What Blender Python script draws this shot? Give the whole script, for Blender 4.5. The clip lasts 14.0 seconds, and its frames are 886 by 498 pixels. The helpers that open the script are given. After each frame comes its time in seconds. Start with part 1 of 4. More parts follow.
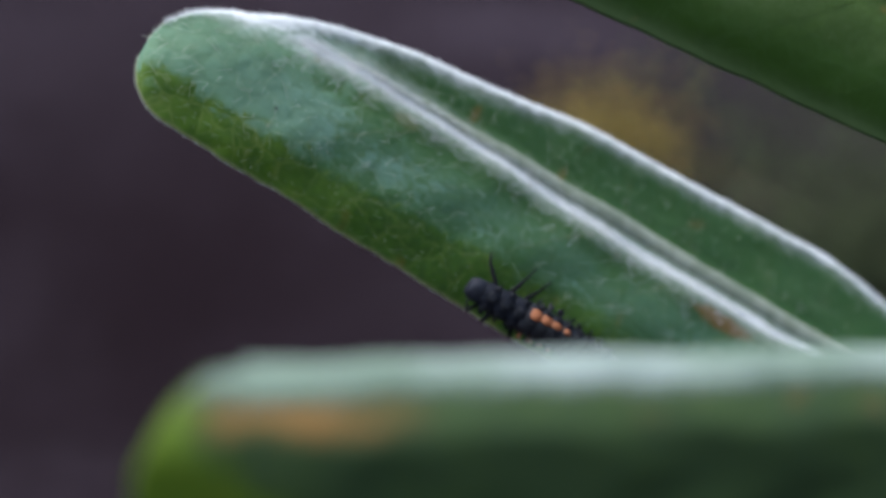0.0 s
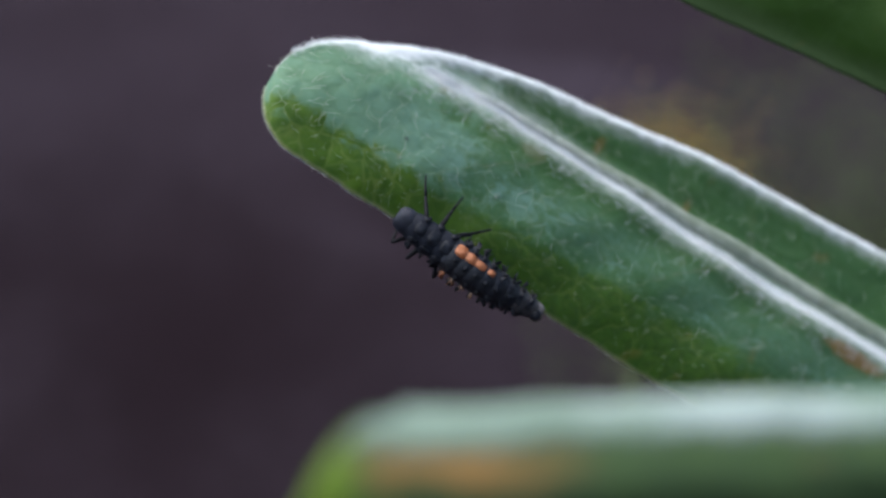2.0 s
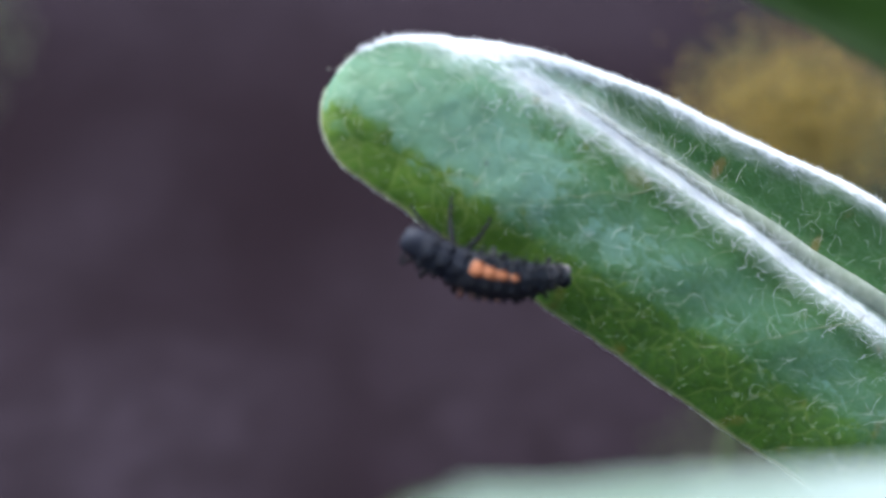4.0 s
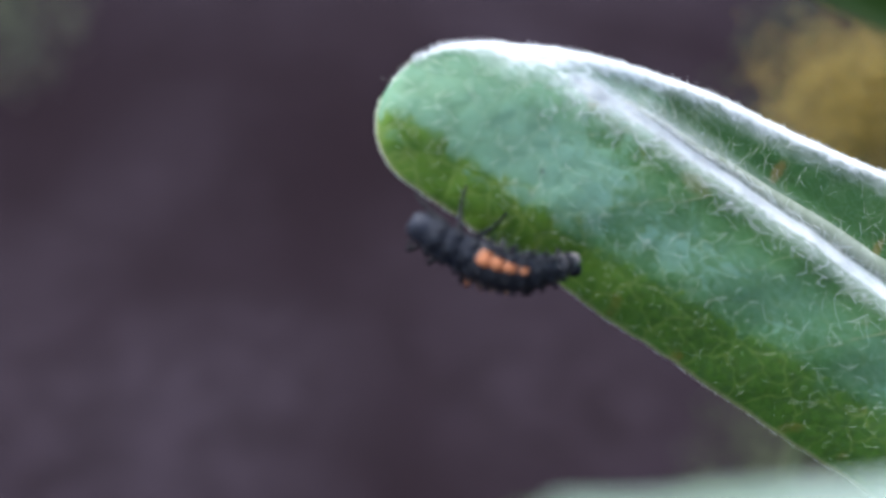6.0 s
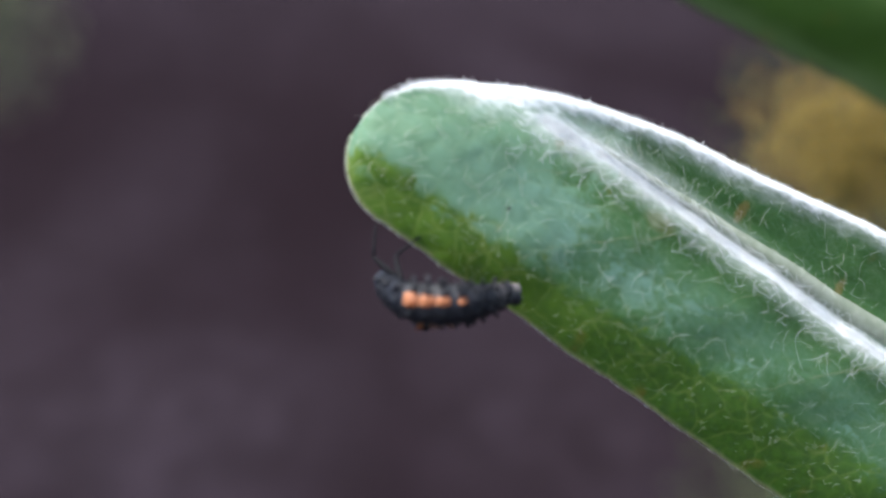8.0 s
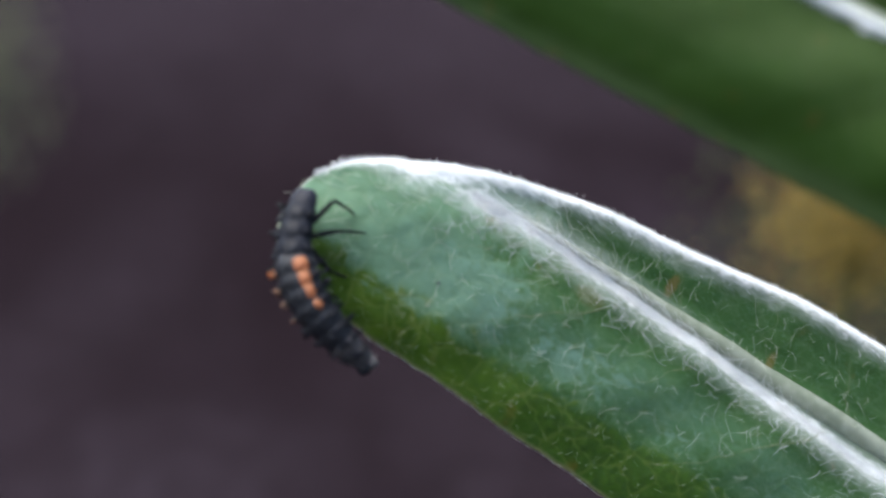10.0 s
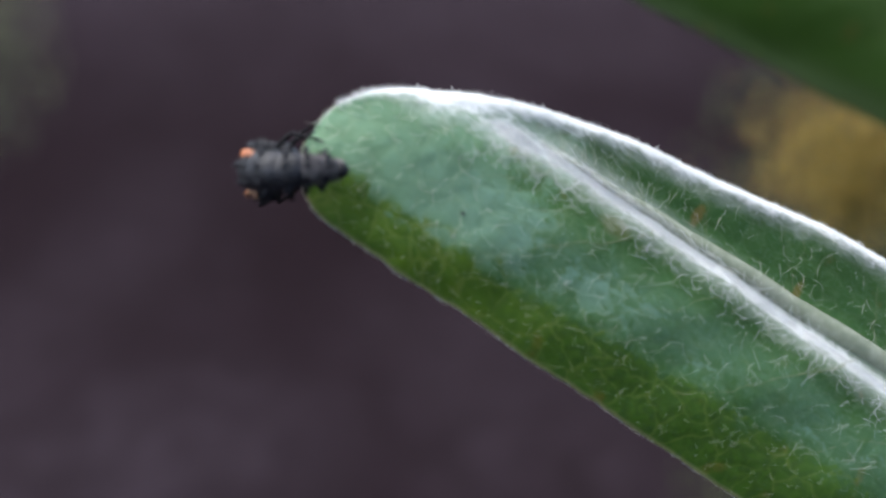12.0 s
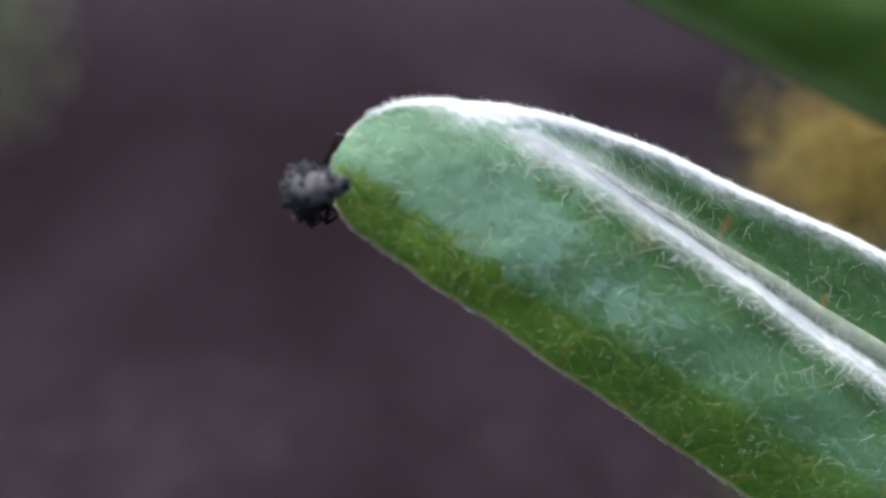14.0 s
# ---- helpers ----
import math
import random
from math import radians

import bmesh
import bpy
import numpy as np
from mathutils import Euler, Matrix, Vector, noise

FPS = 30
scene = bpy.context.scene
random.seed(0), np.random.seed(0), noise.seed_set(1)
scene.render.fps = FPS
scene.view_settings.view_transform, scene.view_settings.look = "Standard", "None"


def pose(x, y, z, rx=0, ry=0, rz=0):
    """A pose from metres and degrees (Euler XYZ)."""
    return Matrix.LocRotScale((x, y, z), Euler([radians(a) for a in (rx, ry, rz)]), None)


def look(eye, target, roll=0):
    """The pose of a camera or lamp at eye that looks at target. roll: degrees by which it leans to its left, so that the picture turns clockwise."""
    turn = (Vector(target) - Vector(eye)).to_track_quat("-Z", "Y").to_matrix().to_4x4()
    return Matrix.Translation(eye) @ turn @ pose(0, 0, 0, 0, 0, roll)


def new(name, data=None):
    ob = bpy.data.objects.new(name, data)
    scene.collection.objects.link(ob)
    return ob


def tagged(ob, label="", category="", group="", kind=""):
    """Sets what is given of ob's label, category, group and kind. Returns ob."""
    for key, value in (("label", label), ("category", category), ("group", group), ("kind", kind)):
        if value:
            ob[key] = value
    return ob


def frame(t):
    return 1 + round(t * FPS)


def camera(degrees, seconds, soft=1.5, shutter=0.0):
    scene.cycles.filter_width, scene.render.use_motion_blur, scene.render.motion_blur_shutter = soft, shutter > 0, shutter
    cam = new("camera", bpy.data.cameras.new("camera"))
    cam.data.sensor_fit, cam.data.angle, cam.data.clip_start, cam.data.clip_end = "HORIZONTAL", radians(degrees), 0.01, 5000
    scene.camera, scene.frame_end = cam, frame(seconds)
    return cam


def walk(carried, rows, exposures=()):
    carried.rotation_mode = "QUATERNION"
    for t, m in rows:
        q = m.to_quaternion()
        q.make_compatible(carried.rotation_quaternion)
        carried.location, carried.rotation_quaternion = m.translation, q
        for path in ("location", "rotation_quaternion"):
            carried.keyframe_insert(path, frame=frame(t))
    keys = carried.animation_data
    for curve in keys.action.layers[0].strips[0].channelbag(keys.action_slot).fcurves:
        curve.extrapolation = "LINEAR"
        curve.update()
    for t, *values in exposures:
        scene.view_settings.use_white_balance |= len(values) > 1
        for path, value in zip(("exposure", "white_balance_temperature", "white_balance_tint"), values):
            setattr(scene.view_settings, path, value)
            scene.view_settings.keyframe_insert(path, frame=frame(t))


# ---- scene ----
cam = camera(40, 14.0, soft=2.7)
cam.data.dof.use_dof = True
cam.data.dof.focus_distance = 0.0573
cam.data.dof.aperture_fstop = 27
PATH = [
    (0, pose(0.00460, -0.01444, 0.44561, 67.201, -0.381, -7.711)),
    (0.5, pose(0.00368, -0.01476, 0.44624, 66.612, -0.731, -6.582)),
    (1, pose(0.00223, -0.01443, 0.44603, 67.592, -0.865, -6.481)),
    (1.5, pose(0.00047, -0.01223, 0.44615, 66.187, -0.939, -7.409)),
    (2, pose(-0.00184, -0.01228, 0.44382, 69.864, 0.085, -7.843)),
    (2.5, pose(-0.00124, -0.00737, 0.44579, 66.850, -1.041, -3.109)),
    (5, pose(0.00134, -0.00004, 0.44944, 60.969, -1.151, -0.713)),
    (5.5, pose(0.00096, 0.00032, 0.45020, 59.907, -0.630, 0.177)),
    (6, pose(0.00069, 0.00023, 0.45035, 60.471, -0.086, 0.659)),
    (6.5, pose(0.00000, -0.00000, 0.45000, 62.000, -0.000, -0.000)),
    (7, pose(0.00095, 0.00005, 0.45116, 61.851, -0.958, -0.005)),
    (9.5, pose(0.00236, -0.00141, 0.45052, 63.195, -0.541, 1.029)),
    (10, pose(0.00401, -0.00102, 0.45121, 65.517, -1.160, -0.077)),
    (10.5, pose(0.00350, -0.00064, 0.45096, 63.533, -1.100, -0.569)),
    (11, pose(0.00467, -0.00150, 0.45087, 65.050, -0.757, -0.978)),
    (11.5, pose(0.00422, -0.00136, 0.45013, 64.577, -0.719, -1.066)),
    (12, pose(0.00307, -0.00099, 0.44978, 63.632, -0.438, -0.307)),
    (12.5, pose(0.00263, -0.00070, 0.45041, 63.265, -0.391, 0.118)),
    (13, pose(0.00275, -0.00080, 0.45069, 63.629, -0.542, -0.261)),
    (13.5, pose(0.00296, -0.00118, 0.45067, 64.038, -0.156, 0.399)),
    (14, pose(0.00240, -0.00081, 0.45076, 63.059, -0.377, 0.387)),
]
walk(cam, PATH, [(0, 0.46, 6200, 10), (1.5, 0.58, 6200, 10), (2.1, 0.64, 6250, 10), (2.5, 0.94, 6150, 10), (5, 1.27, 6050, 10), (6.2, 1.27, 6100, 10), (7.2, 1.19, 6450, 10), (9.4, 1.10, 6500, 10), (10, 0.84, 6500, 10), (11, 0.79, 6500, 10), (12.1, 0.82, 6520, 10), (12.7, 1.0, 6500, 10), (14, 1.02, 6550, 10)])

# ---- light: open shade under a pale sky, brightest from above ----
world = bpy.data.worlds.new("sky")
scene.world = world
world.use_nodes = True
wn = world.node_tree.nodes
sky = wn.new("ShaderNodeTexSky")
sky.sky_type, sky.sun_disc = "NISHITA", False
sky.sun_elevation, sky.sun_rotation = radians(68), radians(-78)
wn["Background"].inputs["Strength"].default_value = 0.14
world.node_tree.links.new(sky.outputs["Color"], wn["Background"].inputs["Color"])
sun = new("sun", bpy.data.lights.new("sun", "SUN"))
sun.data.energy, sun.data.angle, sun.data.color = 4.6, radians(80), (1.0, 0.97, 0.92)
sun.matrix_world = look((-0.36, 0.08, 0.93), (0, 0, 0))

# All plants and the larva are laid out in millimetres in the frame of a camera that looks along +y
# from 0.45 m above the ground, 28 degrees down.
MM = 0.001
PLACE = pose(0, 0, 0.45, -28, 0, 0)


def at(x, y, z):
    return PLACE @ Vector((x * MM, y * MM, z * MM))


def frame_of(origin, along, across):
    """A pose in the plants' frame: x along, y as near to across as may be."""
    x = Vector(along).normalized()
    z = x.cross(Vector(across)).normalized()
    y = z.cross(x)
    m = Matrix((x, y, z)).transposed().to_4x4()
    m.translation = Vector(origin) * MM
    return PLACE @ m


def part(name, bm, material, parent=None, label="", kind=""):
    me = bpy.data.meshes.new(name)
    bm.to_mesh(me)
    bm.free()
    me.polygons.foreach_set("use_smooth", [True] * len(me.polygons))
    for m in (material if isinstance(material, (list, tuple)) else [material]):
        me.materials.append(m)
    ob = new(name, me)
    if parent:
        ob.parent = parent
    return tagged(ob, label, kind=kind)


def mesh_part(name, verts, faces, material, parent=None, label="", kind="", uvs=None, felt=None):
    me = bpy.data.meshes.new(name)
    me.from_pydata([tuple(v) for v in verts], [], faces)
    me.polygons.foreach_set("use_smooth", [True] * len(me.polygons))
    if uvs is not None:
        layer = me.uv_layers.new(name="leaf")
        for loop in me.loops:
            layer.data[loop.index].uv = uvs[loop.vertex_index]
    if felt is not None:
        for k, name2 in ((0, "felt"), (2, "rim")):
            layer = me.uv_layers.new(name=name2)
            for loop in me.loops:
                layer.data[loop.index].uv = felt[loop.vertex_index][k:k + 2]
    me.materials.append(material)
    ob = new(name, me)
    if parent:
        ob.parent = parent
    return tagged(ob, label, kind=kind)


# ---- materials ----
class Nodes:
    """A node material and short ways to add to it."""

    def __init__(self, name, rough=0.5, spec=0.5):
        self.mat = bpy.data.materials.new(name)
        self.mat.use_nodes = True
        self.t = self.mat.node_tree
        self.b = self.t.nodes["Principled BSDF"]
        self.b.inputs["Roughness"].default_value = rough
        self.b.inputs["Specular IOR Level"].default_value = spec

    def put(self, value, socket):
        if isinstance(value, bpy.types.NodeSocket):
            self.t.links.new(value, socket)
        else:
            socket.default_value = value

    def coords(self, which="Object"):
        return self.t.nodes.new("ShaderNodeTexCoord").outputs[which]

    def layer(self, name):
        n = self.t.nodes.new("ShaderNodeUVMap")
        n.uv_map = name
        return n.outputs[0]

    def stretch(self, vec, by, turn=0.0):
        n = self.t.nodes.new("ShaderNodeMapping")
        self.put(vec, n.inputs["Vector"])
        n.inputs["Rotation"].default_value = (0, 0, turn)
        n.inputs["Scale"].default_value = by
        return n.outputs[0]

    def noise(self, vec, scale, detail=4, rough=0.55, distortion=0.0):
        n = self.t.nodes.new("ShaderNodeTexNoise")
        self.put(vec, n.inputs["Vector"])
        for k, v in (("Scale", scale), ("Detail", detail), ("Roughness", rough), ("Distortion", distortion)):
            n.inputs[k].default_value = v
        return n.outputs["Fac"]

    def voronoi(self, vec, scale, feature, out, rand=1.0):
        n = self.t.nodes.new("ShaderNodeTexVoronoi")
        n.feature = feature
        self.put(vec, n.inputs["Vector"])
        n.inputs["Scale"].default_value = scale
        n.inputs["Randomness"].default_value = rand
        return n.outputs[out]

    def ramp(self, value, lo, hi, a=0.0, b=1.0):
        n = self.t.nodes.new("ShaderNodeMapRange")
        n.interpolation_type = "SMOOTHSTEP"
        self.put(value, n.inputs["Value"])
        for k, v in (("From Min", lo), ("From Max", hi), ("To Min", a), ("To Max", b)):
            self.put(v, n.inputs[k])
        return n.outputs["Result"]

    def math(self, op, a, b=0.0):
        n = self.t.nodes.new("ShaderNodeMath")
        n.operation = op
        self.put(a, n.inputs[0])
        self.put(b, n.inputs[1])
        return n.outputs[0]

    def mix(self, fac, a, b):
        n = self.t.nodes.new("ShaderNodeMix")
        n.data_type = "RGBA"
        self.put(fac, n.inputs["Factor"])
        for v, s in ((a, n.inputs["A"]), (b, n.inputs["B"])):
            self.put((*v, 1) if isinstance(v, tuple) else v, s)
        return n.outputs["Result"]

    def split(self, vec):
        n = self.t.nodes.new("ShaderNodeSeparateXYZ")
        self.put(vec, n.inputs[0])
        return n.outputs

    def bump(self, height, strength, distance):
        n = self.t.nodes.new("ShaderNodeBump")
        self.put(height, n.inputs["Height"])
        n.inputs["Strength"].default_value = strength
        n.inputs["Distance"].default_value = distance
        self.put(n.outputs["Normal"], self.b.inputs["Normal"])

    def base(self, colour):
        self.put((*colour, 1) if isinstance(colour, tuple) else colour, self.b.inputs["Base Color"])
        return self.mat


def leaf_material(name, down_colour, bare_colour, bare_edge, rust=0.3, lit_tip=False, veins=1.0, streak=None, hem=None):
    """Underside of a downy leaf. UV: millimetres along and across (rib at 0) in u, v; areoles between fine veins."""
    n = Nodes(name, 0.5, 0.2)
    uv = n.coords("UV")
    warp = n.t.nodes.new("ShaderNodeVectorMath")
    warp.operation = "MULTIPLY_ADD"
    tex = n.t.nodes.new("ShaderNodeTexNoise")
    n.put(uv, tex.inputs["Vector"])
    tex.inputs["Scale"].default_value = 0.8
    n.put(tex.outputs["Color"], warp.inputs[0])
    warp.inputs[1].default_value = (0.9, 0.9, 0)
    n.put(uv, warp.inputs[2])
    w = warp.outputs[0]
    cell = n.split(n.voronoi(w, 0.62, "F1", "Position"))
    vein = n.ramp(n.voronoi(w, 0.62, "DISTANCE_TO_EDGE", "Distance"), 0.0, 0.055, 1, 0)
    fine = n.ramp(n.voronoi(w, 2.1, "DISTANCE_TO_EDGE", "Distance"), 0.0, 0.09, 1, 0)
    # bare green strip towards the lower margin, bounded by veins
    k = 0 if lit_tip else 1
    patchy = n.noise(uv, 0.16, 3, 0.6)
    depth = n.math("ADD", n.math("MULTIPLY", n.math("ADD", n.math("MULTIPLY", cell[k], 0.52), n.math("MULTIPLY", n.split(uv)[k], 0.48)), -1.0), n.math("MULTIPLY", n.math("SUBTRACT", patchy, 0.5), 3.0))
    if lit_tip:       # lit tip, light painted into its green; runs back along the lower half
        depth = n.math("SUBTRACT", depth, n.math("MULTIPLY", n.math("SUBTRACT", n.split(uv)[1], 1.2), 0.8))
    bare = n.ramp(n.math("ADD", depth, n.math("MULTIPLY", n.math("SUBTRACT", n.noise(uv, 1.8, 5, 0.7), 0.5), 1.6)), bare_edge - 0.8, bare_edge + 0.8)
    # more of the darker green away from the tip and above the rib
    deep_green = n.math("MULTIPLY", n.ramp(n.split(uv)[0], 4, 15), n.ramp(n.split(uv)[1], -5.6, -3.2))
    deep_green = n.math("ADD", deep_green, n.math("MULTIPLY", n.math("MULTIPLY", n.ramp(n.split(uv)[0], 2, 7), n.ramp(n.split(uv)[1], 0.1, 1.2)), 0.7))
    blotch = n.ramp(n.math("ADD", n.noise(uv, 0.33, 4, 0.6), n.math("MULTIPLY", deep_green, 0.0 if lit_tip else 0.17)), 0.44, 0.64)
    speck = n.noise(uv, 3.5, 5, 0.7)
    mid = tuple(0.08 * a + 0.92 * b for a, b in zip(bare_colour, down_colour)) if lit_tip else (0.56 * down_colour[0], 0.62 * down_colour[1], 0.44 * down_colour[2])
    colour = n.mix(blotch, down_colour, mid)
    colour = n.mix(bare, colour, bare_colour)
    colour = n.mix(n.ramp(speck, 0.35, 0.75, 0.0, 0.35), colour, tuple(0.6 * c for c in bare_colour))
    pale = tuple(min(1, 1.7 * c + 0.05) for c in bare_colour)
    colour = n.mix(n.math("MULTIPLY", vein, n.math("ADD", 0.03 * veins, n.math("MULTIPLY", bare, 0.28 * veins))), colour, pale)
    colour = n.mix(n.math("MULTIPLY", fine, 0.04 * veins), colour, pale)
    down = n.math("MULTIPLY", n.ramp(n.noise(uv, 11, 4, 0.7, 1.5), 0.48, 0.68), n.math("SUBTRACT", 1.0, n.math("MULTIPLY", bare, 0.75)))
    colour = n.mix(n.math("MULTIPLY", down, 0.0 if lit_tip else 0.42), colour, tuple(min(1, 1.5 * c + 0.08) for c in down_colour))
    colour = n.mix(n.ramp(n.noise(uv, 2.2, 5, 0.75, 0.8), 0.52, 0.7, 0.0, 0.5), colour, tuple(0.5 * c for c in down_colour))
    rusty = n.math("MULTIPLY", n.ramp(n.noise(uv, 0.55, 3, 0.5), 0.665, 0.74), n.ramp(speck, 0.4, 0.6, 0.3, 1))
    colour = n.mix(n.math("MULTIPLY", rusty, rust), colour, (0.27, 0.11, 0.025))
    if hem:         # paler, thinly felted lower margin
        colour = n.mix(n.ramp(n.math("ADD", n.split(uv)[1], n.math("MULTIPLY", n.math("SUBTRACT", patchy, 0.5), 1.2)), hem, hem + 1.3, 0.6, 0), colour, (0.058, 0.085, 0.036))
    if streak:      # a rusty streak beside the felted margin
        across = n.split(uv)[1]
        band = n.math("MULTIPLY", n.ramp(across, streak[0] - 0.45, streak[0] + 0.25), n.ramp(across, streak[1] - 0.3, streak[1] + 0.5, 1, 0))
        along = n.split(uv)[0]
        band = n.math("MULTIPLY", band, n.math("ADD", n.math("MULTIPLY", n.ramp(along, streak[2] - 0.8, streak[2] + 0.8), n.ramp(along, streak[3] - 2, streak[3] + 2, 1, 0)), n.ramp(n.noise(uv, 0.2, 3, 0.6), 0.55, 0.7, 0, 0.5)))
        band = n.math("MULTIPLY", band, n.ramp(n.noise(n.stretch(uv, (0.5, 1.6, 1)), 1.3, 4, 0.7), 0.32, 0.58, 0.15, 1))
        colour = n.mix(n.math("MULTIPLY", band, 0.6), colour, (0.34, 0.15, 0.04))
    n.put(n.math("ADD", 0.45, n.math("MULTIPLY", speck, 0.25)), n.b.inputs["Roughness"])
    height = n.math("ADD", n.math("MULTIPLY", vein, 0.16 * veins), n.math("MULTIPLY", n.noise(uv, 1.3, 5, 0.6), 1.0))
    n.bump(height, 0.35, 0.00015)
    n.b.inputs["Transmission Weight"].default_value = 0.0
    return n.base(colour)


def main_leaf_material():
    """Underside of the main leaf: green lamina, pale glaucous colour with sky sheen painted in, pale vein net, white
    felt on rib and upper margin.
    UV leaf: millimetres along and across. UV felt: distance from the upper margin and from the felted line of the rib.
    UV rim: distance from the lower margin."""
    n = Nodes("downy_leaf", 0.55, 0.25)
    uv = n.layer("leaf")
    x, y, _ = n.split(uv)
    warp = n.t.nodes.new("ShaderNodeVectorMath")
    warp.operation = "MULTIPLY_ADD"
    tex = n.t.nodes.new("ShaderNodeTexNoise")
    n.put(uv, tex.inputs["Vector"])
    tex.inputs["Scale"].default_value = 0.7
    n.put(tex.outputs["Color"], warp.inputs[0])
    warp.inputs[1].default_value = (1.3, 1.3, 0)
    n.put(uv, warp.inputs[2])
    w = n.stretch(warp.outputs[0], (0.8, 1.15, 1), 0.5)
    net = n.voronoi(w, 0.78, "DISTANCE_TO_EDGE", "Distance")
    vein = n.ramp(n.math("ADD", net, n.math("MULTIPLY", n.math("SUBTRACT", n.noise(uv, 1.1, 3, 0.6), 0.5), 0.10)), 0.0, 0.05, 1, 0)
    fine = n.ramp(n.voronoi(w, 1.7, "DISTANCE_TO_EDGE", "Distance"), 0.0, 0.10, 1, 0)
    tone = n.split(n.voronoi(w, 0.78, "F1", "Color"))[0]
    tone2 = n.split(n.voronoi(w, 1.7, "F1", "Color"))[1]
    cloud = n.noise(uv, 0.21, 4, 0.6)
    grain = n.noise(uv, 2.4, 6, 0.72, 0.6)
    fleck = n.noise(uv, 7.0, 4, 0.7, 0.8)
    # how far the pale colour, sky sheen painted into it, covers the green
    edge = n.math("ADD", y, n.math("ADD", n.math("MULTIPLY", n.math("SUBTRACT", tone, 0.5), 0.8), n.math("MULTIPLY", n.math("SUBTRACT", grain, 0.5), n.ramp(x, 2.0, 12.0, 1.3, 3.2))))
    pale_sheen = n.ramp(n.math("ADD", edge, n.math("MULTIPLY", n.math("SUBTRACT", cloud, 0.5), 1.6)), -6.2, -5.55)
    # more dark green towards the base, and above the rib where shade is painted
    deepen = n.math("ADD", n.math("MULTIPLY", n.math("MULTIPLY", n.ramp(x, 2.0, 11.0), n.ramp(y, -4.4, -2.4)), 1.15), n.ramp(x, 8.0, 18.0, 0, 0.9))
    deepen = n.math("ADD", deepen, n.math("MULTIPLY", n.ramp(x, 0.5, 7.0), n.math("MULTIPLY", n.ramp(y, 0.3, 1.3), 0.45)))
    deep_green = n.ramp(n.math("ADD", n.math("ADD", n.math("MULTIPLY", cloud, 0.9), n.math("MULTIPLY", n.math("SUBTRACT", tone, 0.25), n.ramp(x, 0.0, 8.0, 0.1, 0.34))), n.math("ADD", n.math("MULTIPLY", deepen, 0.24), n.math("MULTIPLY", n.math("SUBTRACT", grain, 0.5), n.ramp(x, 0.0, 9.0, 0.3, 0.8)))), n.ramp(x, -1.0, 8.0, 0.56, 0.42), n.ramp(x, -1.0, 8.0, 0.86, 0.68))
    # bluest band of the painted sheen
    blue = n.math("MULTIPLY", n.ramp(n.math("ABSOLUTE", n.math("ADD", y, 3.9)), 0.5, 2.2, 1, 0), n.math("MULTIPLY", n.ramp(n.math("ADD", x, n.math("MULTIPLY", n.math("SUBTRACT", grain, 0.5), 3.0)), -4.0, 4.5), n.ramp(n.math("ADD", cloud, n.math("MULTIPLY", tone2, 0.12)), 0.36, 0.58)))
    colour = n.mix(deep_green, (0.118, 0.226, 0.142), (0.032, 0.096, 0.025))
    colour = n.mix(n.math("MULTIPLY", blue, n.ramp(deep_green, 0.3, 1.0, 0.85, 0.35)), colour, (0.112, 0.212, 0.165))
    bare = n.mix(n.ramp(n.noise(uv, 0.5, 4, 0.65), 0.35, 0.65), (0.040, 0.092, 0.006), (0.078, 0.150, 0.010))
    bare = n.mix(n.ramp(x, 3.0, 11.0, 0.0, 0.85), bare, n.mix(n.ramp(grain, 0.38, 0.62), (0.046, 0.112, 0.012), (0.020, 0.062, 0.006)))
    colour = n.mix(pale_sheen, bare, colour)
    colour = n.mix(n.math("MULTIPLY", tone2, 0.26), colour, (0.04, 0.095, 0.018))
    colour = n.mix(n.ramp(grain, 0.48, 0.70, 0.0, n.ramp(x, -1.0, 8.0, 0.24, 0.62)), colour, (0.038, 0.092, 0.020))
    pale = n.mix(pale_sheen, (0.17, 0.22, 0.05), (0.20, 0.28, 0.16))
    strong = n.math("SUBTRACT", n.ramp(x, 3.0, 10.0, 0.46, 0.34), n.math("MULTIPLY", pale_sheen, 0.24))
    colour = n.mix(n.math("MULTIPLY", vein, strong), colour, pale)
    colour = n.mix(n.math("MULTIPLY", fine, 0.09), colour, pale)
    down = n.math("MULTIPLY", n.ramp(n.noise(n.stretch(uv, (0.45, 1.3, 1), -0.5), 6.5, 4, 0.7, 1.6), 0.55, 0.72), n.math("ADD", 0.12, n.math("MULTIPLY", pale_sheen, 0.30)))
    colour = n.mix(down, colour, (0.27, 0.38, 0.29))
    colour = n.mix(n.ramp(fleck, 0.60, 0.78, 0.0, 0.35), colour, (0.028, 0.072, 0.012))
    rusty = n.math("MULTIPLY", n.ramp(n.noise(uv, 0.47, 3, 0.5), 0.66, 0.75), n.ramp(fleck, 0.4, 0.6, 0.3, 1))
    colour = n.mix(n.math("MULTIPLY", rusty, 0.45), colour, (0.20, 0.09, 0.02))
    for cx, cy, rx, ry, much in ((12.1, 1.75, 0.28, 0.6, 0.4), (18.2, 1.3, 0.22, 0.6, 0.35), (30.0, -2.2, 2.2, 0.5, 0.7), (8.6, -1.25, 0.8, 0.5, 0.18)):      # rust marks
        q = n.math("ADD", n.math("POWER", n.math("DIVIDE", n.math("SUBTRACT", x, cx), rx), 2.0), n.math("POWER", n.math("DIVIDE", n.math("SUBTRACT", y, cy), ry), 2.0))
        q = n.ramp(n.math("ADD", q, n.math("MULTIPLY", n.math("SUBTRACT", grain, 0.5), 2.4)), 0.2, 1.4, much, 0)
        colour = n.mix(q, colour, (0.26, 0.115, 0.03))
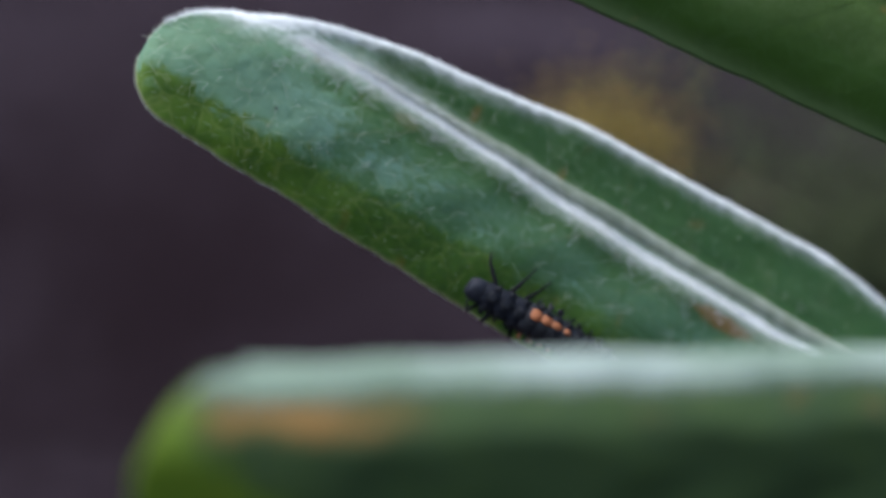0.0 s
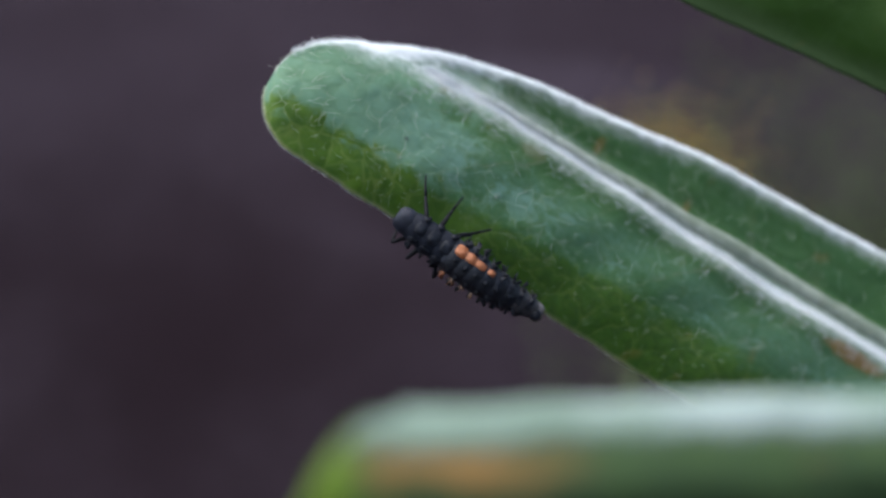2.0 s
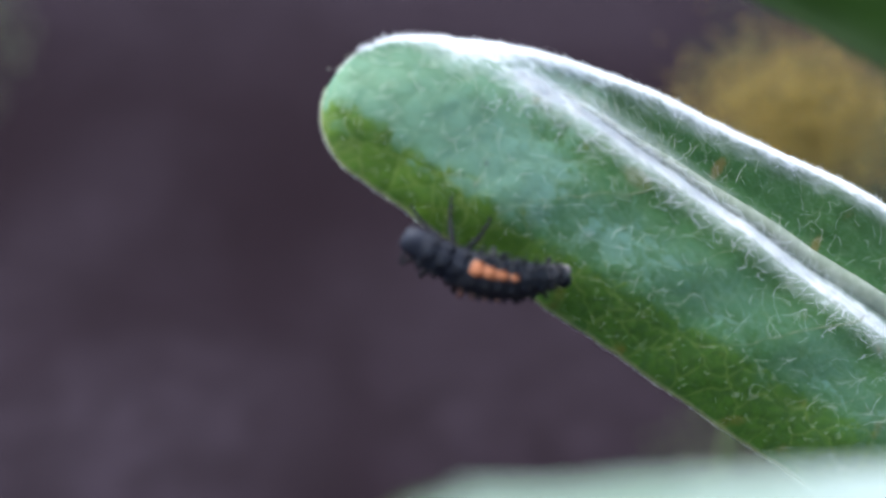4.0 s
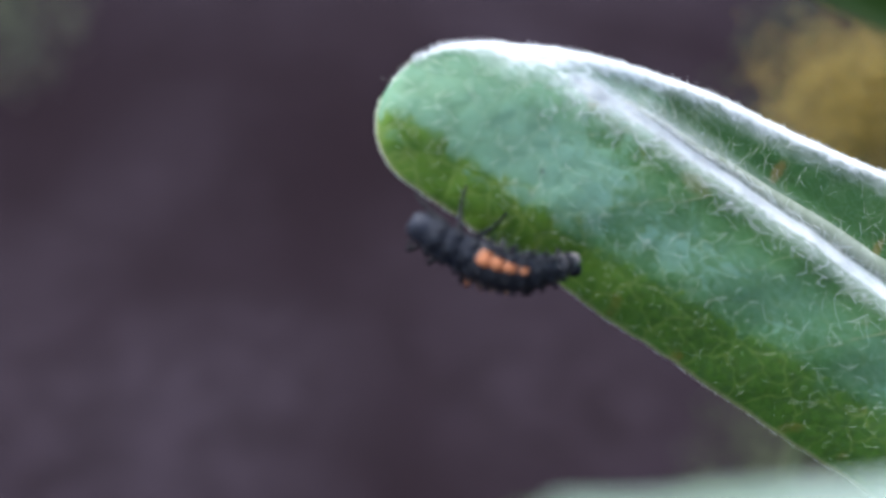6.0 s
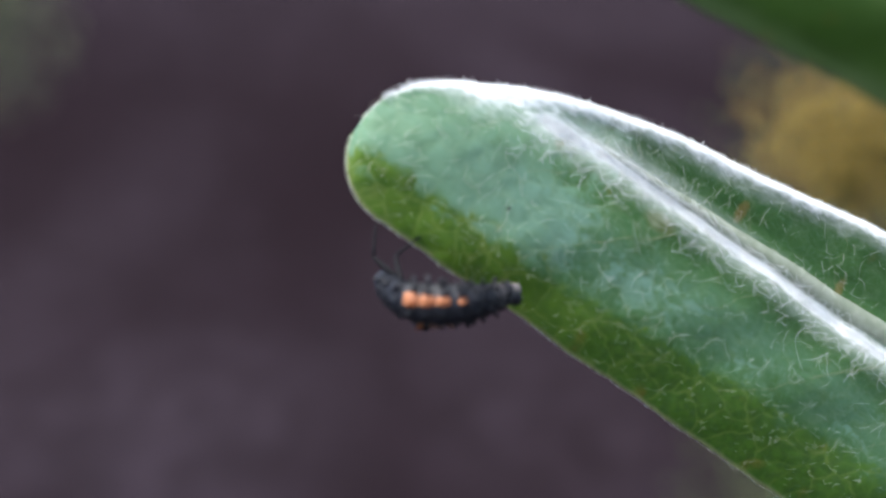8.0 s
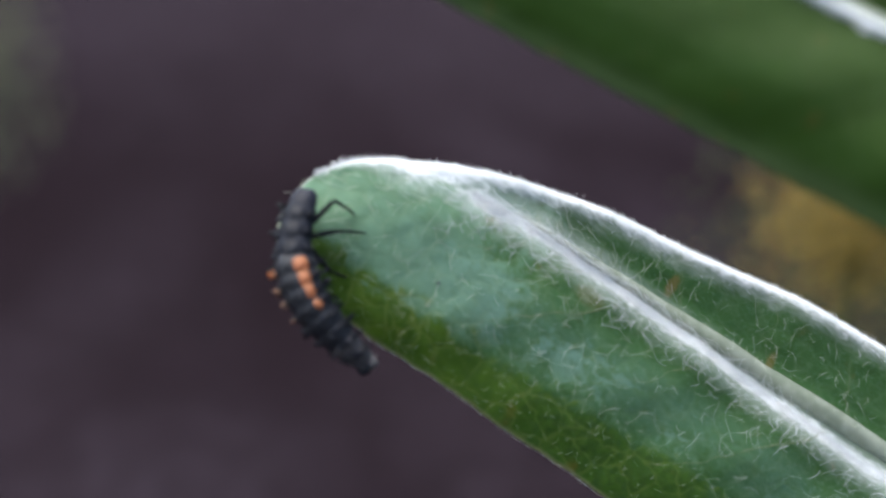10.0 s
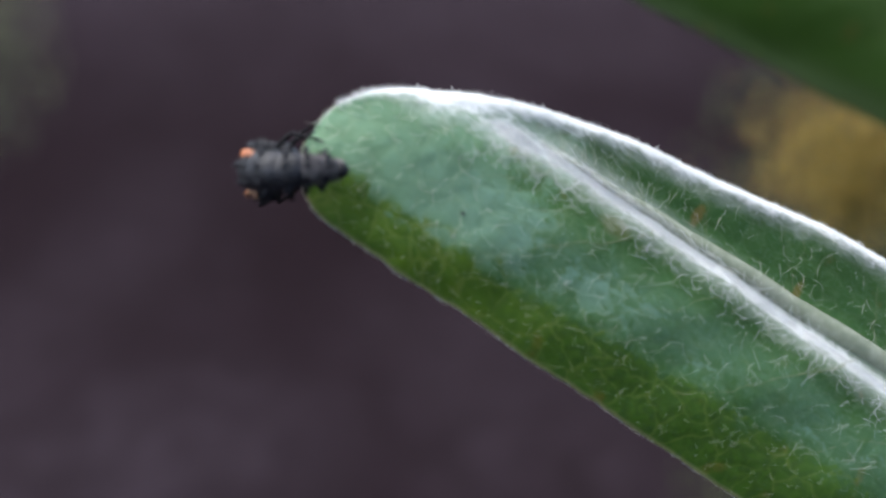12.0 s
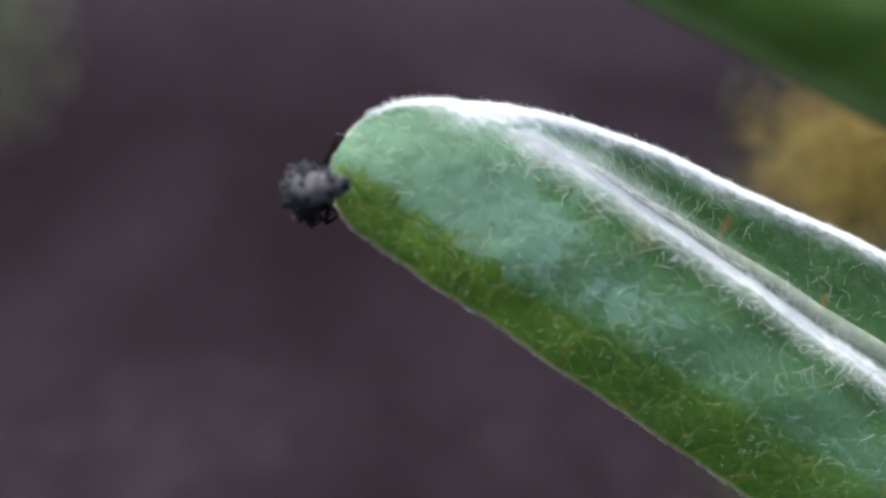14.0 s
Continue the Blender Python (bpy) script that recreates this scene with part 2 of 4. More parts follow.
    # white felt
    ragged = n.math("ADD", n.math("MULTIPLY", n.math("SUBTRACT", n.noise(n.stretch(uv, (0.35, 1.0, 1), -0.35), 3.2, 5, 0.7, 1.0), 0.5), 1.1), n.math("MULTIPLY", n.math("SUBTRACT", n.noise(uv, 0.9, 3, 0.5), 0.5), 0.5))
    lay = n.split(n.layer("felt"))
    m1 = n.math("ADD", n.ramp(n.math("ADD", lay[0], ragged), 0.2, 0.9, 0.68, 0), n.ramp(n.math("ADD", lay[0], n.math("MULTIPLY", ragged, 1.1)), 0.3, 1.5, 0.32, 0))
    m2 = n.math("ADD", n.ramp(n.math("ADD", lay[1], ragged), 0.08, 0.7, 0.75, 0), n.ramp(n.math("ADD", lay[1], n.math("MULTIPLY", ragged, 1.2)), 0.4, 1.9, 0.25, 0))
    felt = n.math("MAXIMUM", m1, m2)
    colour = n.mix(felt, colour, (0.94, 0.96, 0.98))
    rim = n.ramp(n.math("ADD", n.split(n.layer("rim"))[0], n.math("MULTIPLY", n.math("SUBTRACT", grain, 0.5), 0.15)), 0.03, 0.15, 0.6, 0)
    colour = n.mix(rim, colour, (0.26, 0.27, 0.13))
    n.put(n.math("ADD", 0.5, n.math("ADD", n.math("MULTIPLY", grain, 0.2), n.math("MULTIPLY", felt, 0.2))), n.b.inputs["Roughness"])
    height = n.math("ADD", n.math("MULTIPLY", n.ramp(net, 0.0, 0.3), 0.55), n.math("ADD", n.math("MULTIPLY", grain, 0.6), n.math("MULTIPLY", fleck, 0.3)))
    n.bump(height, 0.35, 0.00014)
    return n.base(colour)


def let_through(mat, share, colour):
    """Light from behind shows through: part of the surface scatters forwards."""
    t = mat.node_tree
    lit = t.nodes.new("ShaderNodeBsdfTranslucent")
    lit.inputs["Color"].default_value = (*colour, 1)
    mix = t.nodes.new("ShaderNodeMixShader")
    mix.inputs[0].default_value = share
    t.links.new(t.nodes["Principled BSDF"].outputs[0], mix.inputs[1])
    t.links.new(lit.outputs[0], mix.inputs[2])
    t.links.new(mix.outputs[0], t.nodes["Material Output"].inputs["Surface"])


def plain_material(name, a, b, scale, rough, bump=0.0, distance=0.0001, spec=0.4):
    n = Nodes(name, rough, spec)
    o = n.coords()
    f = n.noise(o, scale, 5, 0.6)
    if bump:
        n.bump(n.noise(o, scale * 3, 4, 0.6), bump, distance)
    return n.base(n.mix(n.ramp(f, 0.35, 0.65), a, b))


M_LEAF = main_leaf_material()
M_LEAF_UP = leaf_material("downy_leaf_above", (0.046, 0.088, 0.012), (0.022, 0.056, 0.0045), 3.6, 0.3, False, 0.3, hem=-6.9)
M_LEAF_FG = leaf_material("downy_leaf_near", (0.0396, 0.06864, 0.02992), (0.11, 0.176, 0.01232), -3.0, 0.3, True, 0.05, (1.85, 2.45, 2.2, 8.0))
M_WOOL = plain_material("white_wool", (0.95, 0.96, 0.96), (0.88, 0.91, 0.92), 900, 0.85)
M_HAIR = plain_material("pale_hair", (0.60, 0.68, 0.56), (0.74, 0.77, 0.64), 900, 0.7)
let_through(M_HAIR, 0.3, (0.6, 0.66, 0.5))
let_through(M_WOOL, 0.25, (0.9, 0.92, 0.92))


def sparse_felt(name, a, b, tone=0):
    """Felt that thins out: UV v runs from dense (0) to bare leaf (1)."""
    n = Nodes(name, 0.85, 0.3)
    uv = n.coords("UV")
    across = n.split(uv)[1]
    o = n.coords()
    fuzz = n.math("ADD", n.math("MULTIPLY", n.noise(o, 600, 5, 0.7, 1.0), 0.5), n.math("MULTIPLY", n.noise(o, 9000, 3, 0.6, 2.0), 0.6))
    cover = n.ramp(n.math("ADD", n.math("SUBTRACT", 1.0, across), n.math("MULTIPLY", n.math("SUBTRACT", fuzz, 0.55), 0.85 if not tone else 0.6)), 0.0, 0.95)
    n.base(n.mix(n.ramp(n.noise(o, tone, 3, 0.5) if tone else fuzz, 0.35, 0.7), b, a))
    n.bump(fuzz, 0.15, 0.0001)
    n.b.inputs["Sheen Weight"].default_value = 0.9 if not tone else 0.1
    n.b.inputs["Sheen Roughness"].default_value = 0.6
    let_through(n.mat, 0.08, a)
    t = n.t
    clear = t.nodes.new("ShaderNodeBsdfTransparent")
    mix = t.nodes.new("ShaderNodeMixShader")
    n.put(cover, mix.inputs[0])
    shown = t.nodes["Material Output"].inputs["Surface"].links[0].from_socket
    t.links.new(clear.outputs[0], mix.inputs[1])
    t.links.new(shown, mix.inputs[2])
    t.links.new(mix.outputs[0], t.nodes["Material Output"].inputs["Surface"])
    return n.mat


M_DOWN = sparse_felt("thin_white_felt", (0.97, 0.97, 0.97), (0.90, 0.92, 0.93))
M_DOWN_NEAR = sparse_felt("thin_greenish_felt", (0.34, 0.40, 0.375), (0.16, 0.225, 0.165), 130)
M_RIB = plain_material("pale_rib", (0.21, 0.245, 0.18), (0.32, 0.35, 0.28), 700, 0.65, 0.4)
M_VEIN = plain_material("pale_vein", (0.12, 0.18, 0.07), (0.20, 0.22, 0.11), 900, 0.6)
for m, share in ((M_LEAF, 0.14), (M_LEAF_UP, 0.1), (M_LEAF_FG, 0.06)):
    let_through(m, share, (0.22, 0.36, 0.04))
M_STEM = plain_material("stem_bark", (0.16, 0.17, 0.09), (0.24, 0.20, 0.12), 300, 0.8, 0.5)
M_BLACK = plain_material("larva_cuticle", (0.005, 0.0055, 0.008), (0.013, 0.0145, 0.021), 2500, 0.5, 0.5, 0.00005, 0.22)
M_GREY = plain_material("larva_flank", (0.006, 0.0065, 0.0095), (0.019, 0.020, 0.027), 1600, 0.55, 0.5, 0.00005, 0.4)
M_HEAD = plain_material("larva_head", (0.008, 0.009, 0.014), (0.018, 0.020, 0.031), 1500, 0.58, 0.5, 0.00005, 0.25)
M_TAIL = plain_material("larva_tail", (0.036, 0.033, 0.036), (0.085, 0.076, 0.078), 1300, 0.6, 0.5, 0.00005, 0.3)
M_RING = plain_material("larva_tail_rim", (0.12, 0.105, 0.10), (0.21, 0.185, 0.175), 1300, 0.6, 0.4, 0.00005, 0.3)
M_SLATE = plain_material("larva_thorax", (0.0055, 0.0063, 0.010), (0.015, 0.017, 0.025), 1500, 0.62, 0.7, 0.00006, 0.14)
M_ORANGE = plain_material("larva_orange", (0.24, 0.070, 0.024), (0.40, 0.150, 0.062), 3000, 0.5, 0.3, 0.00003)
M_LEG = plain_material("larva_leg", (0.003, 0.003, 0.004), (0.007, 0.007, 0.009), 2500, 0.6, spec=0.12)
M_PALE = plain_material("larva_pale_spine", (0.26, 0.115, 0.06), (0.36, 0.21, 0.13), 3000, 0.5)


# ---- ground and distance ----
def soil():
    n = Nodes("soil", 1.0, 0.0)
    o = n.coords()
    flat = n.t.nodes.new("ShaderNodeVectorMath")
    flat.operation = "MULTIPLY"
    n.put(o, flat.inputs[0])
    flat.inputs[1].default_value = (1, 0.45, 1)
    big = n.ramp(n.noise(flat.outputs[0], 2.6, 3, 0.5), 0.36, 0.74)
    # a paler patch on the near side
    gap = n.t.nodes.new("ShaderNodeVectorMath")
    gap.operation = "DISTANCE"
    n.put(o, gap.inputs[0])
    gap.inputs[1].default_value = (-0.17, 0.585, 0)
    pale_patch = n.ramp(n.math("ADD", gap.outputs["Value"], n.math("MULTIPLY", n.noise(o, 9, 3, 0.6), 0.2)), 0.10, 0.32, 1, 0)
    # a darker one behind it
    gap = n.t.nodes.new("ShaderNodeVectorMath")
    gap.operation = "DISTANCE"
    n.put(n.stretch(o, (1, 0.7, 1)), gap.inputs[0])
    gap.inputs[1].default_value = (-0.07, 0.74, 0)
    dark_patch = n.ramp(n.math("ADD", gap.outputs["Value"], n.math("MULTIPLY", n.noise(o, 7, 3, 0.6), 0.14)), 0.10, 0.30, 1, 0)
    # paler towards the distance, and round one far spot
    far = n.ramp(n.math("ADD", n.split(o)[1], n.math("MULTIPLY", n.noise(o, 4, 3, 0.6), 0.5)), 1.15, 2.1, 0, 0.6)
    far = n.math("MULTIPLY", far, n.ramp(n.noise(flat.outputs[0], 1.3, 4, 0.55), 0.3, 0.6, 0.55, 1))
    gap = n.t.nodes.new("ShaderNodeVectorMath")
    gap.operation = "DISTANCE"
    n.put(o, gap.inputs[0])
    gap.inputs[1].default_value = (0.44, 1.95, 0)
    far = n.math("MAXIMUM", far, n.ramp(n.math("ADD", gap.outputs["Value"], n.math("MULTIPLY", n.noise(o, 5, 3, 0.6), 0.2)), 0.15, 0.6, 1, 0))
    big = n.math("MAXIMUM", n.math("MAXIMUM", n.math("MULTIPLY", n.math("MULTIPLY", big, 0.58), n.math("SUBTRACT", 1.0, n.math("MULTIPLY", dark_patch, 0.7))), n.math("MULTIPLY", pale_patch, 0.52)), far)
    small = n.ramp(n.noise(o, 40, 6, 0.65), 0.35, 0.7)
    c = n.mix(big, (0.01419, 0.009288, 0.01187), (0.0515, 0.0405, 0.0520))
    c = n.mix(n.math("MULTIPLY", small, 0.6), c, (0.01161, 0.00817, 0.00946))
    n.bump(n.noise(o, 60, 6, 0.7), 0.8, 0.02)
    return n.base(c)


def ground():
    bm = bmesh.new()
    side = [-40, -12, -4] + [-1.5 + 0.1 * i for i in range(46)] + [6, 14, 40]
    rows = [[bm.verts.new((x, y, (0.05 * noise.noise((x * 2.3, y * 2.3, 0)) + 0.02 * noise.noise((x * 7, y * 7, 3))) if -2 < x < 3.2 and -2 < y < 3.2 else -0.02)) for x in side] for y in side]
    for a, b in zip(rows, rows[1:]):
        for i in range(len(side) - 1):
            bm.faces.new((a[i], a[i + 1], b[i + 1], b[i]))
    tagged(part("ground", bm, soil()), "dark purplish bare soil with paler and darker patches", "ground", kind="structure")


ground()


# ---- leaves ----
def tube(path, radii, sides=6):
    """Vertices and faces of a closed tube round a path."""
    verts, faces = [], []
    path = [Vector(p) for p in path]
    for i, p in enumerate(path):
        d = (path[min(i + 1, len(path) - 1)] - path[max(i - 1, 0)]).normalized()
        u = d.cross(Vector((0.13, 0.21, 0.97))).normalized()
        v = d.cross(u)
        for k in range(sides):
            a = 2 * math.pi * k / sides
            verts.append(p + radii[i] * (math.cos(a) * u + math.sin(a) * v))
    for i in range(len(path) - 1):
        for k in range(sides):
            j = (k + 1) % sides
            faces.append((i * sides + k, i * sides + j, (i + 1) * sides + j, (i + 1) * sides + k))
    faces.append(tuple(range(sides))[::-1])
    faces.append(tuple(range((len(path) - 1) * sides, len(path) * sides)))
    return verts, faces


def join(lumps):
    verts, faces = [], []
    for v, f in lumps:
        o = len(verts)
        verts += v
        faces += [tuple(i + o for i in g) for g in f]
    return verts, faces


class LeafShape:
    """Outline and relief of a leaf in millimetres: x along the rib from the tip, y across, z out of its underside."""

    def __init__(self, length, low, up, tip, relief, roll):
        self.length, self.low, self.up, self.tip, self.relief, self.roll = length, low, up, tip, relief, roll

    def x(self, p, v):
        x0 = self.tip(v)
        return x0 + (self.length - x0) * p ** 1.5

    def point(self, p, v):
        x = self.x(p, v)
        base = min(1.0, max(0.04, (self.length - x) / (0.35 * self.length))) ** 0.6
        width = (self.low(x) if v < 0 else self.up(x)) * base
        y = width * v
        z = self.relief(x, v) + 0.16 * noise.noise((x * 0.28, y * 0.35, 5)) + 0.05 * noise.noise((x * 0.9, y * 0.9, 2))
        # lamina bulges between the side veins, and the edge is rolled towards the underside
        z += 0.10 * math.sin((x + abs(y)) * 0.9) * min(1, 3 * abs(v)) * (1 - v * v)
        edge = 0.05 * noise.noise((x * 1.4, v * 3, 9)) + 0.12 * noise.noise((x * 0.35, v * 3, 4))
        r = self.roll(v)
        t = max(0.0, (abs(v) - 0.9) / 0.1)
        y += edge * abs(v) ** 6 * (1 if v > 0 else -1)
        z += r * (1 - math.cos(t * 1.9))
        y -= (1 if v > 0 else -1) * r * 0.9 * max(0, t - math.sin(t * 1.6) / 1.6) * 0.8
        return Vector((x, y, z))


def build_leaf(plant, m, shape, material, label, thick=0.32, rib_from=0.0, rib_radius=0.42, name="leaf", felt=0.15, margin=None, rib_mat=M_RIB, seed=1):
    rng = random.Random(seed)
    nu, nv = 110, 60
    vs = [-1 + 2 * j / nv for j in range(nv + 1)]
    vs = [math.copysign(abs(v) ** 0.8, v) for v in vs]
    top, uv = [], []
    for i in range(nu + 1):
        for v in vs:
            p = shape.point(i / nu, v)
            top.append(p)
            uv.append((p.x, p.y))
    n1 = nv + 1
    back = [p + Vector((0.0, 0.0, -thick * (0.35 + 0.65 * (1 - abs(vs[k % n1]) ** 8)))) for k, p in enumerate(top)]
    verts = [p * MM for p in top + back]
    off = len(top)
    faces = []
    for i in range(nu):
        for j in range(nv):
            a = i * n1 + j
            faces.append((a, a + n1, a + n1 + 1, a + 1))
            faces.append((off + a, off + a + 1, off + a + n1 + 1, off + a + n1))
    ring = [j for j in range(n1)] + [i * n1 + nv for i in range(1, nu + 1)] + [nu * n1 + j for j in range(nv - 1, -1, -1)] + [i * n1 for i in range(nu - 1, 0, -1)]
    for a, b in zip(ring, ring[1:] + ring[:1]):
        faces.append((a, b, off + b, off + a))
    leaf = mesh_part(name, verts, faces, material, plant, label, uvs=uv + uv)
    leaf.matrix_basis = m

    def surface(x, v):
        x0 = shape.tip(v)
        return shape.point(max(0, min(1, (x - x0) / (shape.length - x0))) ** (1 / 1.5), v)

    def rib_height(x, dy):
        r = rib_radius * min(1, 0.12 + 2.7 * max(0.0, (x - rib_from) / (shape.length - 2 - rib_from)) ** 0.83)
        return max(0.08 + math.sqrt(max(0.0, r * r - dy * dy)), 0.03) * min(1, 0.2 + max(0, x - rib_from) / 4)

    # midrib: a raised tapering ridge
    path, radii = [], []
    for i in range(50):
        x = rib_from + (shape.length - 1 - rib_from) * (i / 49) ** 1.2
        path.append((surface(x, 0) + Vector((0, 0, 0.05))) * MM)
        radii.append(rib_radius * min(1, 0.08 + i / 18) * MM)
    v, f = tube(path, radii, 10)
    if rib_radius > 0.1:
        mesh_part("midrib", v, f, rib_mat, leaf, "pale raised midrib" if rib_mat is M_RIB else "")
    # side veins run from the rib towards tip and margin
    x = rib_from + 5.5
    while rib_radius > 0.1 and x < shape.length * 0.8:
        for side, reach in ((-1, 0.93), (1, 0.9)):
            n = 14
            bend = rng.uniform(6.5, 9.0)
            pts, rr = [], []
            for i in range(n + 1):
                s = i / n
                v = side * reach * s
                px = x - bend * s ** 1.2 + 0.7 * noise.noise((x, s * 4, side)) + 0.3 * noise.noise((x, s * 11, side))
                pts.append((surface(max(px, shape.tip(v) + 0.2), v) + Vector((0, 0, 0.02))) * MM)
                rr.append((0.019 - 0.013 * s) * MM)
            v, f = tube(pts, rr, 5)
            mesh_part("side_vein", v, f, material, leaf)
        x += rng.uniform(4.5, 7.0)
    # felt on the lower flank of the rib and along the upper margin, uneven in width
    if rib_mat is M_RIB:
        verts, faces, uvs = [], [], []
        n, m = 240, 12
        for i in range(n + 1):
            x = rib_from + (shape.length - 2 - rib_from) * (i / n) ** 1.2
            wide = (0.6 + 0.9 * math.exp(-max(0, x) / 4)) * (1 + 0.35 * noise.noise((x * 0.9, 3, seed)) + 0.25 * noise.noise((x * 2.6, 6, seed)))
            for j in range(m + 1):
                s = j / m
                high = 0.02 + 0.26 * math.exp(-max(0, x) / 6)
                dy = high - (high + wide) * s ** 1.1
                q = surface(x, dy / (8 if dy < 0 else max(2.0, shape.up(x))))
                h = rib_height(x, dy)
                h += 0.03 * (1 + noise.noise((x * 4, dy * 6, 4))) * (1 - s)
                verts.append((q + Vector((0, 0, h))) * MM)
                uvs.append((x, max(0.8 - 3.2 * s, 1.6 * s - 0.68) + 0.8 * max(0, 1 - (x - rib_from) / 3.5)))
        for i in range(n):
            for j in range(m):
                a = i * (m + 1) + j
                faces.append((a, a + 1, a + m + 2, a + m + 1))
        mesh_part("rib_felt", verts, faces, M_DOWN, leaf, "white felted flank of the midrib", uvs=uvs)

    def skin(p0, p1, inner, lift, n, name, label, mat, thin):
        """A felt skin from the edge v = 1 inwards to a ragged line."""
        verts, faces, uvs = [], [], []
        m = 8
        for i in range(n + 1):
            p = p0 + (p1 - p0) * i / n
            x = shape.x(p, 1)
            ragged = min(inner, 2.2 / shape.up(x)) * (1 + 0.4 * noise.noise((x * 0.45, 1, seed)) + 0.05 * noise.noise((x * 1.7, 4, seed)))
            for j in range(m + 1):
                v = 1 - ragged * j / m
                q = shape.point(p, v)
                h = lift * math.sin(math.pi * (0.16 + 0.8 * j / m)) * (1 + 0.5 * noise.noise((q.x * 3, q.y * 3, 8)))
                verts.append(q + Vector((0, 0.55 * lift * (1 - j / m), h)))
                uvs.append((x, (j / m) ** thin))
            q = shape.point(p, 1)
            verts.append(q + Vector((0, 0.1, -thick)))
            uvs.append((x, 0.0))
        w = m + 2
        for i in range(n):
            for j in range(m):
                a = i * w + j
                faces.append((a, a + 1, a + w + 1, a + w))
            a = i * w
            faces.append((a + m + 1, a, a + w, a + w + m + 1))
        mesh_part(name, [q * MM for q in verts], faces, mat, leaf, label, uvs=uvs)

    skin(0.0, 0.95, felt, 0.16, 260, "margin_felt", "white felted leaf margin", margin, 1.5)
    return leaf


plant = tagged(new("leafy_shoot"), "downy green shoot with narrow oblong leaves", "plant")

LENGTH = 60.0


def leaf_low(x):
    """The main leaf's lower margin: a round end, then nearly straight."""
    y = -4.6 - 2.98 * math.sqrt(max(0.0, 1 - (min(0.0, x + 1.95) / 3.0) ** 2)) - 0.042 * max(0.0, x + 2)
    y += 0.10 * noise.noise((x * 0.3, 4, 1)) + 0.05 * noise.noise((x * 1.3, 7, 1))
    return y * min(1.0, max(0.02, (LENGTH - x) / 24)) ** 0.7


def leaf_top(x):
    """Its upper margin."""
    s = max(0.0, x + 4.95)
    y = -4.5 + math.sqrt(s) * (1.25 + 1.3 * math.exp(-s / 34)) - 0.1 * math.exp(-2 * s) + 0.22 * math.exp(-((x - 19) / 3.5) ** 2) - 0.14 * math.exp(-((x - 13) / 2.5) ** 2)
    y += min(1, s) * (0.06 * noise.noise((x * 0.33, 2, 5)) + 0.04 * noise.noise((x * 1.2, 3, 5)))
    return y * min(1.0, max(0.02, (LENGTH - x) / 24)) ** 0.7 if y > 0 else y


def rib_radius(x):
    t = min(1, max(0, (x - 1.0) / 18))
    return 0.10 + 0.42 * t * t * (3 - 2 * t)


def rib_line(x):
    return 0.56 + 0.06 * noise.noise((x * 0.15, 1, 1))


def felt_line(x):
    """Middle of the woolly strip on the rib's lower flank."""
    if x < 6:
        return 0.4 - 0.030 * (6 - x) - 0.009 * (6 - x) ** 2
    return 0.4 - 0.062 * (x - 6) if x < 24 else -0.716


def leaf_face(x, y):
    """A point of the underside."""
    low, top = leaf_low(x), leaf_top(x)
    y = min(max(y, low), top)
    z = -0.4
    if y < 0:
        f = y / -8.3
        z += 1.0 * math.sin(math.pi * min(1.0, f)) * math.tanh((x + 5) / 3.2) - 0.3 * f * f
    else:
        t = y / max(top, 0.6)
        z += 0.62 * t * t * min(1, top / 2) - 0.10 * math.sin(math.pi * min(1, t)) * min(1, top / 4)
    grow = min(1, max(0, (x - 1) / 9))
    z += grow * 0.42 * math.exp(-((y - felt_line(x) + 0.95) / 0.8) ** 2)              # swollen flank below the felted strip
    z -= grow * 0.10 * math.exp(-((y - rib_line(x) - 0.95) / 0.4) ** 2)              # furrow above the rib
    d = top - y
    z -= 0.55 * max(0.0, 1 - d / 0.6) ** 2 * math.tanh((x + 5) / 2.8)                 # rolled upper margin
    d = y - low
    z -= 0.9 * max(0.0, 1 - d / 2.4) ** 2
    inner = min(1.0, (top - y) / 0.8, (y - low) / 0.8)
    z += inner * (0.16 * noise.noise((x * 0.30, y * 0.35, 5)) + 0.05 * noise.noise((x * 0.8, y * 0.9, 2)) + 0.018 * noise.noise((x * 2.1, y * 2.3, 7)))
    z += inner * 0.10 * math.sin((x + abs(y)) * 0.9) * min(1, abs(y) / 2)
    return Vector((x, y, z))


